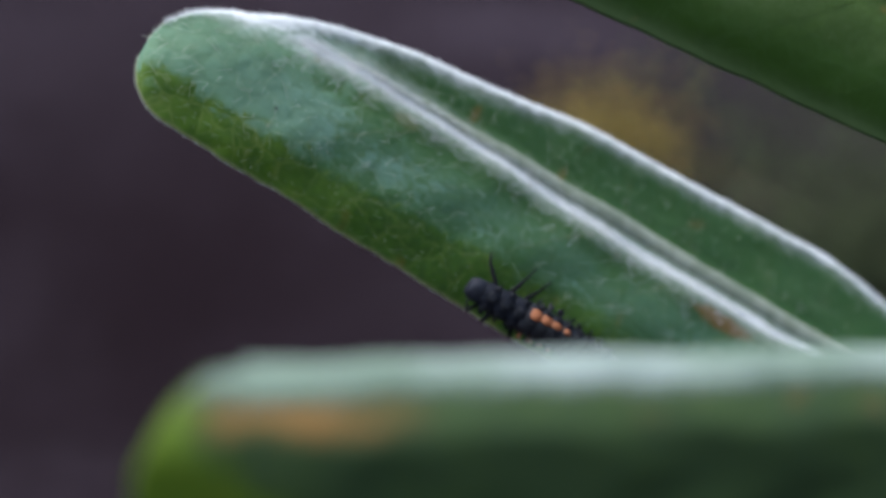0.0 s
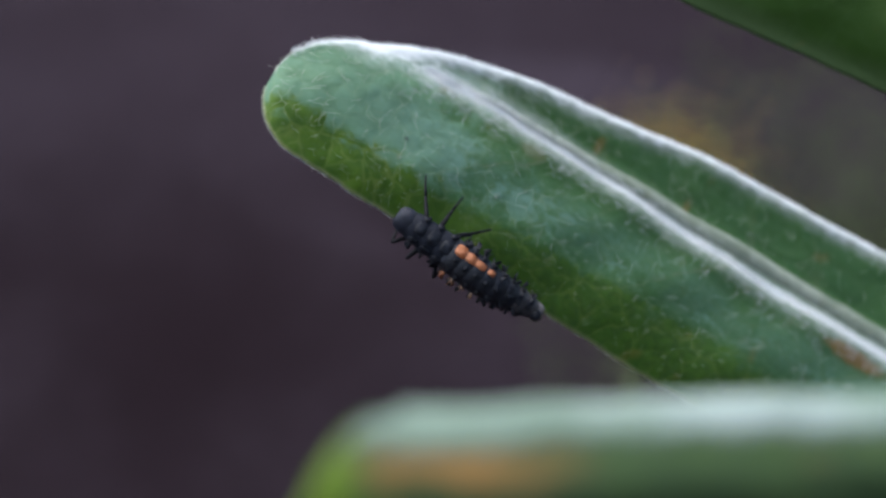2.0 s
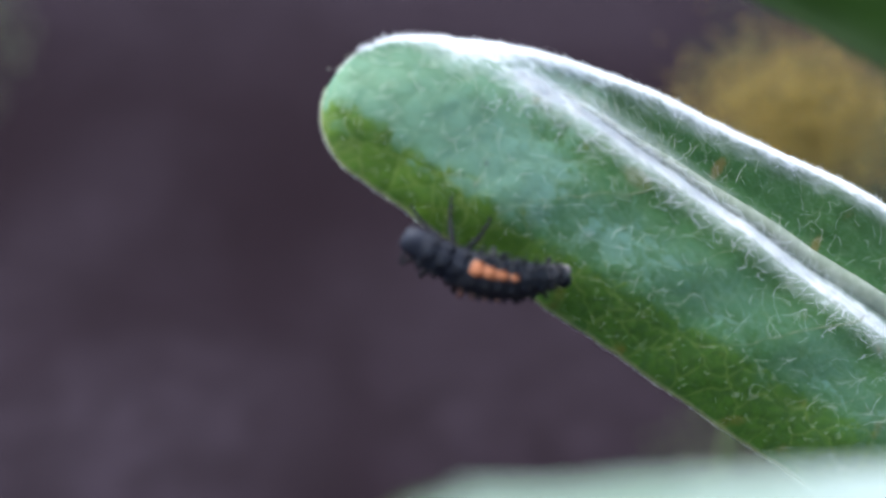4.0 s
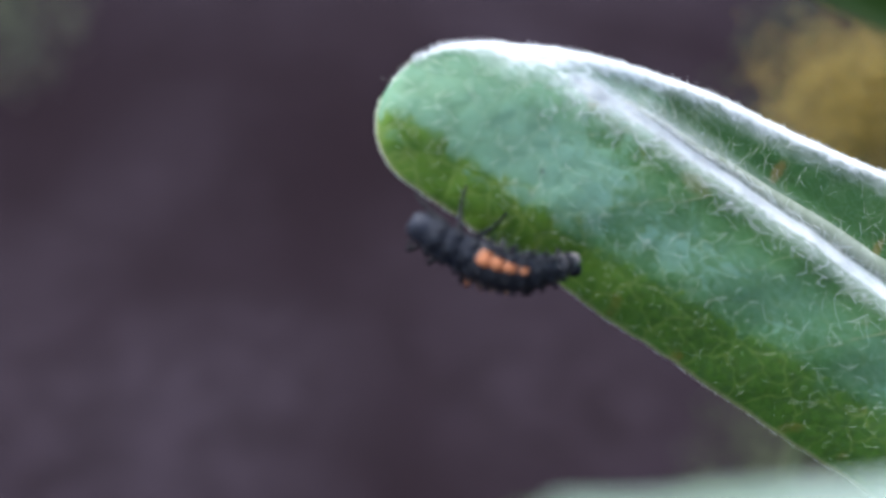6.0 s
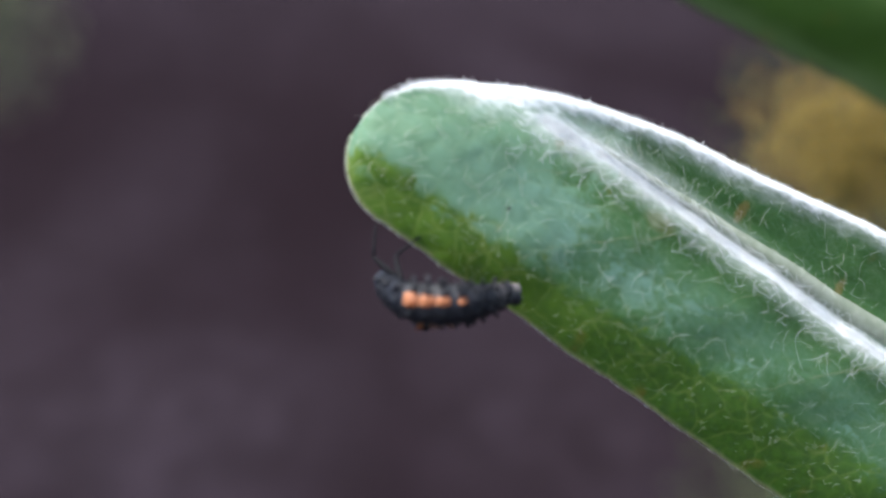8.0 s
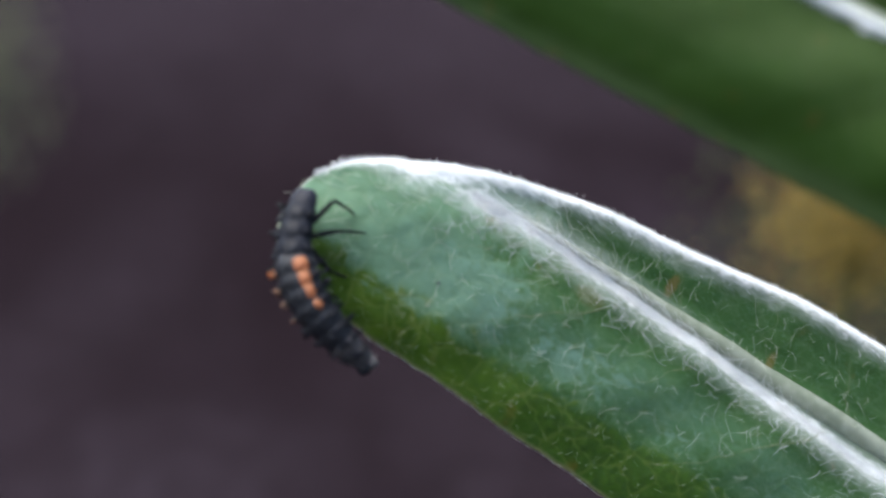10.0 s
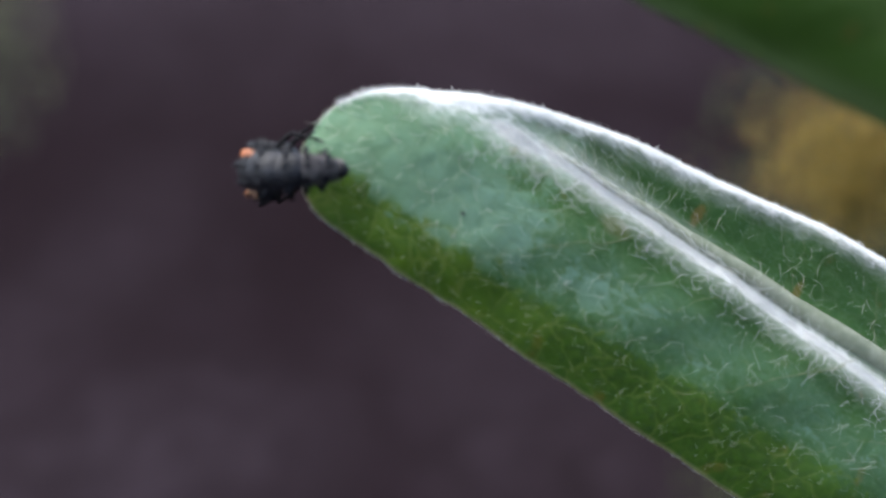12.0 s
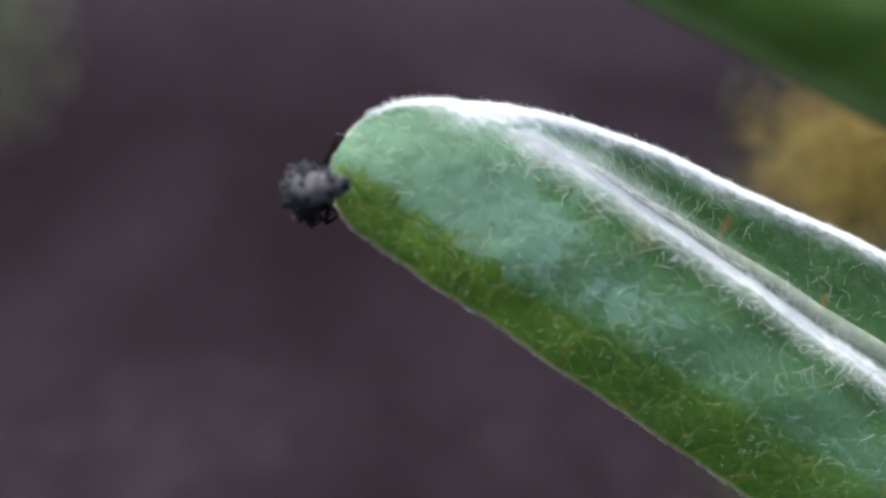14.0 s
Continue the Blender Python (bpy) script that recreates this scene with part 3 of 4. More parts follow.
def build_main_leaf(m):
    rng = random.Random(3)
    nu, nv = 190, 96
    n1 = nv + 1
    top, uv, felt = [], [], []
    for i in range(nu + 1):
        x = -4.94 + (LENGTH + 4.85) * (i / nu) ** 2
        lo, hi = leaf_low(x), leaf_top(x)
        wide = min(1.0, 0.08 + max(0.0, x + 4.6) * 0.27) * (1 + 0.8 * math.exp(-((x + 0.5) / 2.2) ** 2))
        for j in range(n1):
            f = j / nv
            f = 0.55 * f + 0.45 * (f * f * (3 - 2 * f))
            y = lo + (hi - lo) * f
            p = leaf_face(x, y)
            top.append(p)
            uv.append((p.x, p.y))
            start = max(0.0, 1.5 - 0.5 * (x + 1)) if x < 2 else 0.0
            felt.append(((hi - y) / wide, abs(y - felt_line(x)) / (0.95 if y < felt_line(x) else 0.8) + start, y - lo, 0.0))
    back = [p + Vector((0, 0, -0.30 * (0.3 + 0.7 * min(1, (k % n1) / 6, (nv - k % n1) / 6)))) for k, p in enumerate(top)]
    off = len(top)
    faces = []
    for i in range(nu):
        for j in range(nv):
            a = i * n1 + j
            faces.append((a, a + n1, a + n1 + 1, a + 1))
            faces.append((off + a, off + a + 1, off + a + n1 + 1, off + a + n1))
    ring = [j for j in range(n1)] + [i * n1 + nv for i in range(1, nu + 1)] + [nu * n1 + j for j in range(nv - 1, -1, -1)] + [i * n1 for i in range(nu - 1, 0, -1)]
    for a, b in zip(ring, ring[1:] + ring[:1]):
        faces.append((a, b, off + b, off + a))
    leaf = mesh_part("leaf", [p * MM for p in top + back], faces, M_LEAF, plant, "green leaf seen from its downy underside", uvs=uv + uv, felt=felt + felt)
    leaf.matrix_basis = m

    # midrib: a raised rounded ridge that flattens out towards the tip
    path, radii = [], []
    for i in range(70):
        x = 3.0 + (LENGTH - 3.5) * (i / 69) ** 1.2
        r = rib_radius(x)
        path.append((leaf_face(x, rib_line(x)) + Vector((0, 0, -0.28 * r - 0.12 * max(0.0, 1 - (x - 3) / 6)))) * MM)
        radii.append(r * (1 + 0.06 * noise.noise((x * 1.3, 0, 0))) * MM)
    v, f = tube(path, radii, 14)
    mesh_part("midrib", v, f, M_RIB, leaf, "pale raised midrib")

    def over(x, y):
        """Height of the rib over the leaf's face."""
        r = rib_radius(x) if x > 3 else 0.0
        dy = y - rib_line(x)
        return max(0.0, -0.28 * r + math.sqrt(max(0.0, r * r - dy * dy))) if r else 0.0

    # side veins run from the rib towards the tip and the margins
    def vein(x0, side, reach, back_by, r):
        pts, rr = [], []
        for i in range(19):
            s = i / 18
            y = side * (0.3 + reach * s)
            x = x0 - back_by * s ** 1.15 + 0.55 * noise.noise((x0, s * 4, side)) + 0.28 * noise.noise((x0, s * 11, side))
            y += 0.45 * noise.noise((x0, s * 5, 9))
            pts.append((leaf_face(x, y) + Vector((0, 0, -0.2 * r))) * MM)
            rr.append(r * (1 - 0.65 * s) * MM)
        v, f = tube(pts, rr, 5)
        mesh_part("side_vein", v, f, M_VEIN, leaf)

    for x0, r in ((4.6, 0.014), (10.2, 0.034), (15.5, 0.018), (21.8, 0.036), (27.5, 0.026), (33.5, 0.036), (40.0, 0.03)):
        vein(x0, -1, 6.1, 7.2, r)
    for x0 in (9.0, 13.2, 18.4, 23.0, 27.5, 33.0, 38.0):
        vein(x0, 1, leaf_top(x0) - 1.2, 1.6, 0.024)

    # wool
    lumps = []

    def hair(p, d, length, r, curl):
        d = d.normalized()
        bend = rng.gauss(0, curl)
        pts = [p.copy()]
        for i in range(6):
            a = bend + rng.gauss(0, 0.35 * curl)
            d = Vector((d.x * math.cos(a) - d.y * math.sin(a), d.x * math.sin(a) + d.y * math.cos(a), 0.55 * d.z + rng.gauss(0, 0.06)))
            q = pts[-1] + d.normalized() * length / 6
            floor = leaf_face(q.x, q.y).z + over(q.x, q.y) + 0.015 if leaf_low(q.x) < q.y < leaf_top(q.x) else -9
            q.z = max(q.z, floor)
            pts.append(q)
        lumps.append(tube([q * MM for q in pts], [r * MM * k for k in (0.9, 1, 1, 0.9, 0.75, 0.55, 0.3)], 3))

    def lie(spread):
        a = radians(208) + rng.gauss(0, spread)
        return Vector((math.cos(a), math.sin(a), 0.12))

    for k in range(2600):      # matted along the rib's lower flank
        x = 2.0 + 41 * rng.random() ** 1.25
        y = felt_line(x) + rng.gauss(-0.06, 0.2)
        a = radians(rng.choice((180, 0))) + rng.gauss(-0.05, 0.2)
        hair(leaf_face(x, y) + Vector((0, 0, over(x, y) + 0.03)), Vector((math.cos(a), math.sin(a), 0.1)), rng.uniform(0.4, 1.1), rng.uniform(0.006, 0.010), 0.1)
    for k in range(520):       # tufts that reach out below the strip
        x = 1.0 + 40 * rng.random() ** 1.2
        y = felt_line(x) - 0.25 - abs(rng.gauss(0, 0.75))
        hair(leaf_face(x, y) + Vector((0, 0, over(x, y) + 0.03)), lie(0.45), rng.uniform(0.4, 1.1), rng.uniform(0.005, 0.009), 0.2)
    first = len(lumps)
    for k in range(230):       # and above the rib, in the furrow
        x = 4.0 + 36 * rng.random() ** 1.2
        y = rib_line(x) + rib_radius(x) + rng.random() ** 1.3 * max(0.2, leaf_top(x) - 1.8)
        a = radians(rng.choice((100, 280, 330))) + rng.gauss(0, 0.5)
        hair(leaf_face(x, y) + Vector((0, 0, 0.03)), Vector((math.cos(a), math.sin(a), 0.2)), rng.uniform(0.35, 0.95), rng.uniform(0.005, 0.009), 0.2)
    for k in range(430):       # stray curly hairs on the face, in loose groups
        x = -4.5 + 42 * rng.random() ** 1.15
        y = rng.uniform(max(leaf_low(x) + 0.3, -7.9), min(-0.3, leaf_top(x) - 0.3))
        low_part = y < -5.6
        way = lie(0.5)
        for _ in range(1 if low_part or rng.random() < 0.6 else 2):
            hair(leaf_face(x + rng.gauss(0, 0.12), y + rng.gauss(0, 0.1)) + Vector((0, 0, 0.03)), way, rng.uniform(0.4, 1.25) * (0.6 if low_part else 1), rng.uniform(0.004, 0.007) * (0.75 if low_part else 1), 0.2)
    for k in range(260):       # short pale hairs on the bare strip
        x = -2 + 34 * rng.random()
        y = rng.uniform(leaf_low(x) + 0.25, -5.2)
        hair(leaf_face(x, y) + Vector((0, 0, 0.03)), lie(0.4), rng.uniform(0.15, 0.4), rng.uniform(0.004, 0.006), 0.15)
    last = len(lumps)
    for k in range(3600):      # fuzz of the rolled upper margin
        x = -4.6 + 46 * rng.random() ** 1.2
        d = abs(rng.gauss(0, 0.32)) * min(1, 0.2 + (x + 4.6) / 3)
        a = radians(rng.choice((3, 176, 190))) + rng.gauss(0, 0.22)
        hair(leaf_face(x, leaf_top(x) - d) + Vector((0, 0, 0.02)), Vector((math.cos(a), math.sin(a), 0.25)), rng.uniform(0.12, 0.36), rng.uniform(0.005, 0.009), 0.16)
    fringe = len(lumps)
    for k in range(2400):      # short fringe all round
        x = -4.93 + 45 * rng.random() ** 2.0
        lower = rng.random() < 0.55
        y = leaf_low(x) if lower else leaf_top(x)
        a = radians(-100 if lower else 95) + (radians(-40) if lower else radians(40)) * max(0, -x - 2.5) / 2.5 + rng.gauss(0, 0.6)
        p = leaf_face(x, y) + Vector((0, 0, -0.05))
        hair(p, Vector((math.cos(a), math.sin(a), rng.gauss(0, 0.2))), rng.uniform(0.05, 0.17) * (1.5 if rng.random() < 0.06 else 1), rng.uniform(0.0025, 0.005), 0.25)
    v, f = join(lumps[:first] + lumps[last:fringe])
    mesh_part("wool", v, f, M_WOOL, leaf, "matted white wool", "stuff")
    v, f = join(lumps[first:last] + lumps[fringe:])
    mesh_part("down", v, f, M_HAIR, leaf, "fine curly pale hairs", "stuff")
    return leaf


main_leaf = build_main_leaf(frame_of((4.38, 52.3, 7.28), (0.857, 0.169, -0.515), (0.515, 0.311, 0.857)))

bm = bmesh.new()
bmesh.ops.create_icosphere(bm, subdivisions=2, radius=0.07 * MM)
speck = part("speck", bm, M_BLACK, main_leaf, "tiny dark speck")
speck.matrix_basis = Matrix.Translation((leaf_face(2.25, -4.6) + Vector((0, 0, 0.03))) * MM)

UPPER = LeafShape(
    62, lambda x: 7.0, lambda x: 7.0,
    lambda v: -6 * math.sqrt(max(0.0, 1 - (v / 1.03) ** 2)),
    lambda x, v: 0.9 * math.sin(math.pi * min(1, abs(v))) - 0.8 * v * v,
    lambda v: 0.5 if v > 0 else 0.12,
)
upper_leaf = build_leaf(plant, frame_of((3.06, 38.5, 18.2), (0.884, -0.045, -0.456), (0.456, -0.15, 0.86)), UPPER, M_LEAF_UP, "dark green leaf hanging above, blurred", rib_from=-5, felt=0.1, margin=M_DOWN, seed=5)
for ob in (upper_leaf, *upper_leaf.children):
    ob.data.transform(Matrix.Scale(0.83, 4))

NEAR = LeafShape(
    60, lambda x: 6.0, lambda x: 3.0 + 0.02 * x,
    lambda v: 3.4 * (1 - max(0.0, 1 - min(1, abs(v)) ** 2.2) ** (1 / 2.2)) + (2.6 * v * v if v < 0 else 0.0),
    lambda x, v: -0.4 * v * v - 5.0 * max(0, v - 0.4) ** 2 + 0.2 * noise.noise((x * 0.25, 3, 3)),
    lambda v: 0.0,
)
near_leaf = build_leaf(plant, frame_of((-0.34, 18.18, -13.20), (0.97, 0.2, -0.05), (0.0, -0.55, 0.83)), NEAR, M_LEAF_FG, "green leaf with a thick white woolly margin and rust marks", rib_from=4, rib_radius=0.05, rib_mat=M_LEAF_FG, felt=0.22, margin=M_DOWN_NEAR, seed=8)
for ob in (near_leaf, *near_leaf.children):     # a smaller leaf than the others
    ob.data.transform(Matrix.Scale(0.76, 4))

# stem that carries the three leaves
path = [at(62, 56, 22), at(58, 60, 0), at(54, 64, -18), at(52, 66, -34), at(50, 75, -60)]
path.append(Vector((path[-1].x + 0.004, path[-1].y + 0.02, 0.2)))
path.append(Vector((path[-1].x, path[-1].y + 0.01, -0.05)))
v, f = tube(path, [0.0016, 0.0019, 0.0022, 0.0024, 0.0027, 0.0032, 0.004], 10)
mesh_part("stem", v, f, M_STEM, plant, "thin grey-green stem")


# ---- larva ----
CRAWLED = []


def crawl(t, roll, *points):
    """Where the larva is at t: five points of its axis from tail to head, then the feet of its three legs on the leaf's side; millimetres.
    roll: by how many degrees its back is turned away from the leaf, at the tail."""
    CRAWLED.append((t, roll, [Vector(p) * MM for p in points[:5]], [Vector(p) * MM for p in points[5:]]))


crawl(0, 62, (21.58, 53.25, -11.76), (20.10, 52.66, -10.89), (18.06, 52.05, -9.69), (16.26, 51.69, -8.63), (13.94, 51.33, -7.24), (15.32, 52.87, -5.32), (18.15, 53.41, -6.01), (19.10, 53.75, -6.80))
crawl(0.5, 62, (18.63, 52.60, -10.41), (16.99, 51.92, -9.69), (15.12, 51.32, -8.74), (13.02, 50.88, -7.65), (10.69, 50.50, -6.34), (12.69, 52.45, -3.59), (13.88, 52.77, -3.96), (16.13, 53.01, -5.93))
crawl(1, 62, (15.34, 51.74, -9.55), (14.13, 51.20, -8.87), (12.17, 50.60, -7.72), (10.27, 50.24, -6.56), (8.28, 49.97, -5.22), (9.09, 51.69, -1.96), (12.11, 52.25, -3.01), (13.26, 52.63, -4.29))
crawl(1.5, 62, (13.28, 51.29, -8.59), (11.85, 50.71, -7.69), (10.11, 50.18, -6.61), (8.32, 49.92, -5.02), (6.67, 49.83, -3.25), (8.48, 51.61, -0.50), (10.72, 51.94, -2.00), (10.87, 52.03, -3.30))
crawl(2, 62, (10.27, 50.72, -6.64), (8.90, 50.15, -5.84), (7.23, 49.63, -4.74), (5.51, 49.36, -3.32), (3.73, 49.18, -1.90), (5.19, 50.83, 1.03), (7.55, 51.43, -0.04), (9.47, 51.74, -2.15))
crawl(2.5, 66, (10.45, 51.10, -4.81), (9.01, 50.41, -4.55), (6.95, 49.59, -3.97), (5.25, 49.11, -3.21), (3.35, 48.81, -2.17), (3.33, 51.33, -0.47), (6.13, 51.08, 0.21), (8.03, 51.58, -1.17))
crawl(5, 72, (5.92, 50.40, -1.21), (4.90, 49.50, -1.53), (3.34, 48.70, -1.69), (1.68, 48.30, -1.19), (-0.09, 48.20, -0.14), (-0.68, 50.91, 1.67), (1.24, 50.52, 2.05), (3.15, 50.70, 0.89))
crawl(5.5, 72, (5.91, 50.50, -1.15), (4.91, 49.60, -1.48), (3.26, 48.70, -1.67), (1.63, 48.30, -1.18), (-0.26, 48.20, 0.01), (-0.76, 50.90, 1.72), (1.25, 50.50, 2.12), (3.17, 50.71, 0.85))
crawl(6, 72, (5.56, 50.40, -1.38), (4.51, 49.50, -1.63), (2.86, 48.60, -1.67), (1.16, 48.20, -1.02), (-0.74, 48.10, 0.09), (-1.48, 50.93, 1.95), (1.23, 50.50, 2.14), (3.18, 50.72, 0.82))
crawl(6.5, 72, (5.32, 50.30, -1.31), (4.38, 49.40, -1.63), (2.72, 48.50, -1.73), (1.07, 48.20, -1.14), (-0.41, 48.60, -0.25), (-1.09, 51.17, 0.90), (0.07, 50.78, 1.63), (2.10, 50.70, 1.14))
crawl(7, 66, (5.25, 50.40, -1.15), (4.10, 49.40, -1.55), (2.65, 48.60, -1.78), (1.40, 49.30, -1.68), (1.35, 51.20, -0.80), (0.14, 50.87, 1.40), (2.06, 50.74, 1.08), (2.25, 51.03, -0.25))
crawl(9.5, 66, (2.70, 49.50, -1.51), (1.47, 48.90, -0.89), (-0.28, 48.40, 0.02), (-1.98, 48.20, 1.53), (-3.42, 48.40, 3.26), (-1.95, 50.54, 5.17), (-0.50, 50.24, 3.76), (0.90, 50.63, 1.75))
crawl(10, 64, (1.56, 49.15, -1.13), (0.53, 48.61, -0.21), (-0.98, 48.27, 1.61), (-1.58, 48.44, 3.57), (-1.29, 49.12, 5.74), (0.76, 50.45, 5.20), (1.27, 50.31, 4.42), (0.46, 50.46, 2.48))
crawl(10.5, 60, (0.62, 49.02, -0.29), (-0.19, 48.57, 0.81), (-1.28, 48.32, 2.97), (-1.70, 48.53, 4.81), (-1.11, 49.60, 6.99), (1.83, 51.49, 7.14), (1.41, 50.32, 4.44), (0.94, 50.27, 3.96))
crawl(11, 56, (-0.05, 48.96, 0.53), (-0.71, 48.61, 1.92), (-1.71, 48.42, 4.24), (-2.32, 48.78, 6.15), (-2.04, 50.13, 7.65), (-0.07, 50.49, 7.72), (0.68, 51.19, 6.97), (-0.42, 50.47, 5.53))
crawl(11.5, 48, (-0.56, 49.00, 1.92), (-1.42, 48.50, 3.10), (-2.54, 48.30, 4.70), (-3.21, 49.20, 6.15), (-2.57, 51.80, 7.17), (-0.61, 50.10, 7.29), (-0.71, 51.04, 7.09), (-0.23, 50.53, 5.63))
crawl(12, 22, (-0.72, 49.20, 4.02), (-1.93, 48.30, 3.91), (-3.55, 48.50, 3.87), (-4.27, 51.00, 4.18), (-3.22, 54.00, 4.85), (-1.11, 49.74, 6.71), (-1.34, 50.54, 5.97), (-1.51, 50.39, 5.33))
crawl(12.5, 14, (-0.90, 49.10, 3.90), (-2.03, 48.20, 3.77), (-3.36, 48.55, 3.74), (-3.82, 51.00, 4.04), (-2.83, 54.20, 4.61), (-0.76, 49.97, 7.06), (-1.88, 49.43, 6.40), (-1.46, 50.57, 6.00))
crawl(13, 10, (-1.52, 48.90, 4.11), (-2.36, 48.20, 3.95), (-3.14, 48.90, 3.84), (-3.27, 51.20, 4.00), (-2.44, 54.20, 4.49), (-1.22, 49.88, 7.37), (-1.88, 49.41, 6.24), (-1.76, 49.40, 5.93))
crawl(13.5, 8, (-2.00, 48.80, 3.59), (-2.81, 48.20, 3.50), (-3.60, 48.90, 3.43), (-3.76, 51.20, 3.61), (-2.94, 54.20, 4.13), (-1.23, 49.68, 6.62), (-1.91, 49.38, 6.06), (-1.91, 49.36, 5.91))
crawl(14, 8, (-1.95, 48.80, 3.80), (-2.74, 48.20, 3.65), (-3.47, 48.90, 3.53), (-3.60, 51.20, 3.70), (-2.79, 54.20, 4.22), (-1.22, 49.82, 7.15), (-2.01, 49.41, 6.50), (-1.88, 49.37, 5.95))

# places along the axis (0 tail, 1 head) and half-widths in millimetres, from tail to head
SEGMENTS = (
    ("tail_segment", 0.05, 0.50), ("abdomen_segment", 0.105, 0.60), ("abdomen_segment", 0.18, 0.70), ("abdomen_segment", 0.26, 0.81),
    ("abdomen_segment", 0.34, 0.90), ("abdomen_segment", 0.415, 0.95), ("abdomen_segment", 0.482, 0.97), ("abdomen_segment", 0.549, 0.96),
    ("abdomen_segment", 0.616, 0.94), ("hind_thorax", 0.70, 0.91), ("middle_thorax", 0.79, 0.86), ("front_thorax", 0.878, 0.80), ("head", 0.958, 0.70),
)
LENGTHS = (0.36, 0.40, 0.42, 0.44, 0.45, 0.45, 0.45, 0.45, 0.46, 0.48, 0.50, 0.46, 0.38)


def axis_frames(roll, pts):
    """Poses (x to the head, z to the back) at SEGMENTS' places along a smooth line through pts, in the plants' frame."""
    line = []
    ext = [2 * pts[0] - pts[1], *pts, 2 * pts[-1] - pts[-2]]
    for i in range(1, len(ext) - 2):
        a, b, c, d = ext[i - 1:i + 3]
        for k in range(16):
            s = k / 16
            line.append(0.5 * (2 * b + (c - a) * s + (2 * a - 5 * b + 4 * c - d) * s * s + (3 * b - a - 3 * c + d) * s ** 3))
    line.append(pts[-1])
    dist = [0.0]
    for a, b in zip(line, line[1:]):
        dist.append(dist[-1] + (b - a).length)
    frames = []
    out = Vector((0.287, -0.942, 0.169))      # out of the leaf's face
    back = None
    j = 0
    prev = None
    fine = []
    for i, p in enumerate(line):
        x = (line[min(i + 1, len(line) - 1)] - line[max(i - 1, 0)]).normalized()
        if back is None:
            v = (out - out.dot(x) * x).normalized()
            back = math.cos(radians(roll)) * v + math.sin(radians(roll)) * v.cross(x)
        else:
            back = prev.rotation_difference(x) @ back
        back = (back - back.dot(x) * x).normalized()
        prev = x
        fine.append((p, x, back.copy()))
    for _, s, _ in SEGMENTS:
        want = s * dist[-1]
        i = max(k for k in range(len(dist)) if dist[k] <= want + 1e-12)
        i = min(i, len(line) - 2)
        f = (want - dist[i]) / max(1e-9, dist[i + 1] - dist[i])
        p = fine[i][0].lerp(fine[i + 1][0], f)
        x = fine[i][1].lerp(fine[i + 1][1], f).normalized()
        z = fine[i][2].lerp(fine[i + 1][2], f)
        z = (z - z.dot(x) * x).normalized()
        m = Matrix((x, z.cross(x), z)).transposed().to_4x4()
        m.translation = p
        frames.append(m)
    return frames


def ring_body(half_length, width, height, bulge=1.0, n=22, rings=9):
    """A rounded body segment round x, flatter below."""
    bm = bmesh.new()
    rows = []
    for i in range(rings + 1):
        a = math.pi * (0.06 + 0.88 * i / rings)
        r = math.sin(a) ** (0.45 * bulge)
        x = -half_length * 1.75 * math.cos(a)
        row = []
        for k in range(n):
            b = 2 * math.pi * k / n
            y, z = math.sin(b), math.cos(b)
            z = z if z > 0 else 0.72 * z
            lump = 1 + 0.02 * math.cos(6 * b) * (z > -0.2) + 0.03 * noise.noise((x * 3, y * 3, z * 3))
            row.append(bm.verts.new(Vector((x, y * width * r * lump, z * height * r * lump)) * MM))
        rows.append(row)
    for p, q in zip(rows, rows[1:]):
        for k in range(n):
            bm.faces.new((p[k], p[(k + 1) % n], q[(k + 1) % n], q[k]))
    bm.faces.new(rows[0][::-1])
    bm.faces.new(rows[-1])
    bmesh.ops.recalc_face_normals(bm, faces=bm.faces[:])
    return bm


def knob(place, out, size, spikes, rng, long=1.0):
    """A wart drawn out into short bristles: one closed mesh."""
    bm = bmesh.new()
    bmesh.ops.create_icosphere(bm, subdivisions=2, radius=1.0)
    out = out.normalized()
    tips = [q for q in bm.verts if q.co.dot(out) > 0.25]
    rng.shuffle(tips)
    chosen = []
    for q in tips:
        if len(chosen) < spikes and all((q.co - c.co).length > 0.55 for c in chosen):
            chosen.append(q)
    for q in bm.verts:
        d = q.co.normalized()
        q.co = d * (0.52 + 0.2 * max(0, d.dot(out)))
    for q in chosen:
        q.co = (q.co.normalized() + 0.5 * out) * rng.uniform(1.05, 1.55) * long
    for q in bm.verts:
        q.co = (place + q.co * size) * MM
    return bm


larva = tagged(new("ladybird_larva"), "spiny black ladybird larva with orange flank patches", "insect")
PIECES = []


def bristles(half, w, h, count, rng):
    """Short stiff hairs all over a segment's back and sides."""
    lumps = []
    for _ in range(count):
        a = radians(rng.uniform(-112, 112))
        out = Vector((rng.gauss(0, 0.35), math.sin(a), math.cos(a))).normalized()
        p = Vector((rng.uniform(-0.5, 0.5) * half, math.sin(a) * w * 0.97, math.cos(a) * h * 0.97))
        lumps.append(tube([p * MM, (p + out * rng.uniform(0.10, 0.26)) * MM], [0.018 * MM, 0.004 * MM], 3))
    return join(lumps)


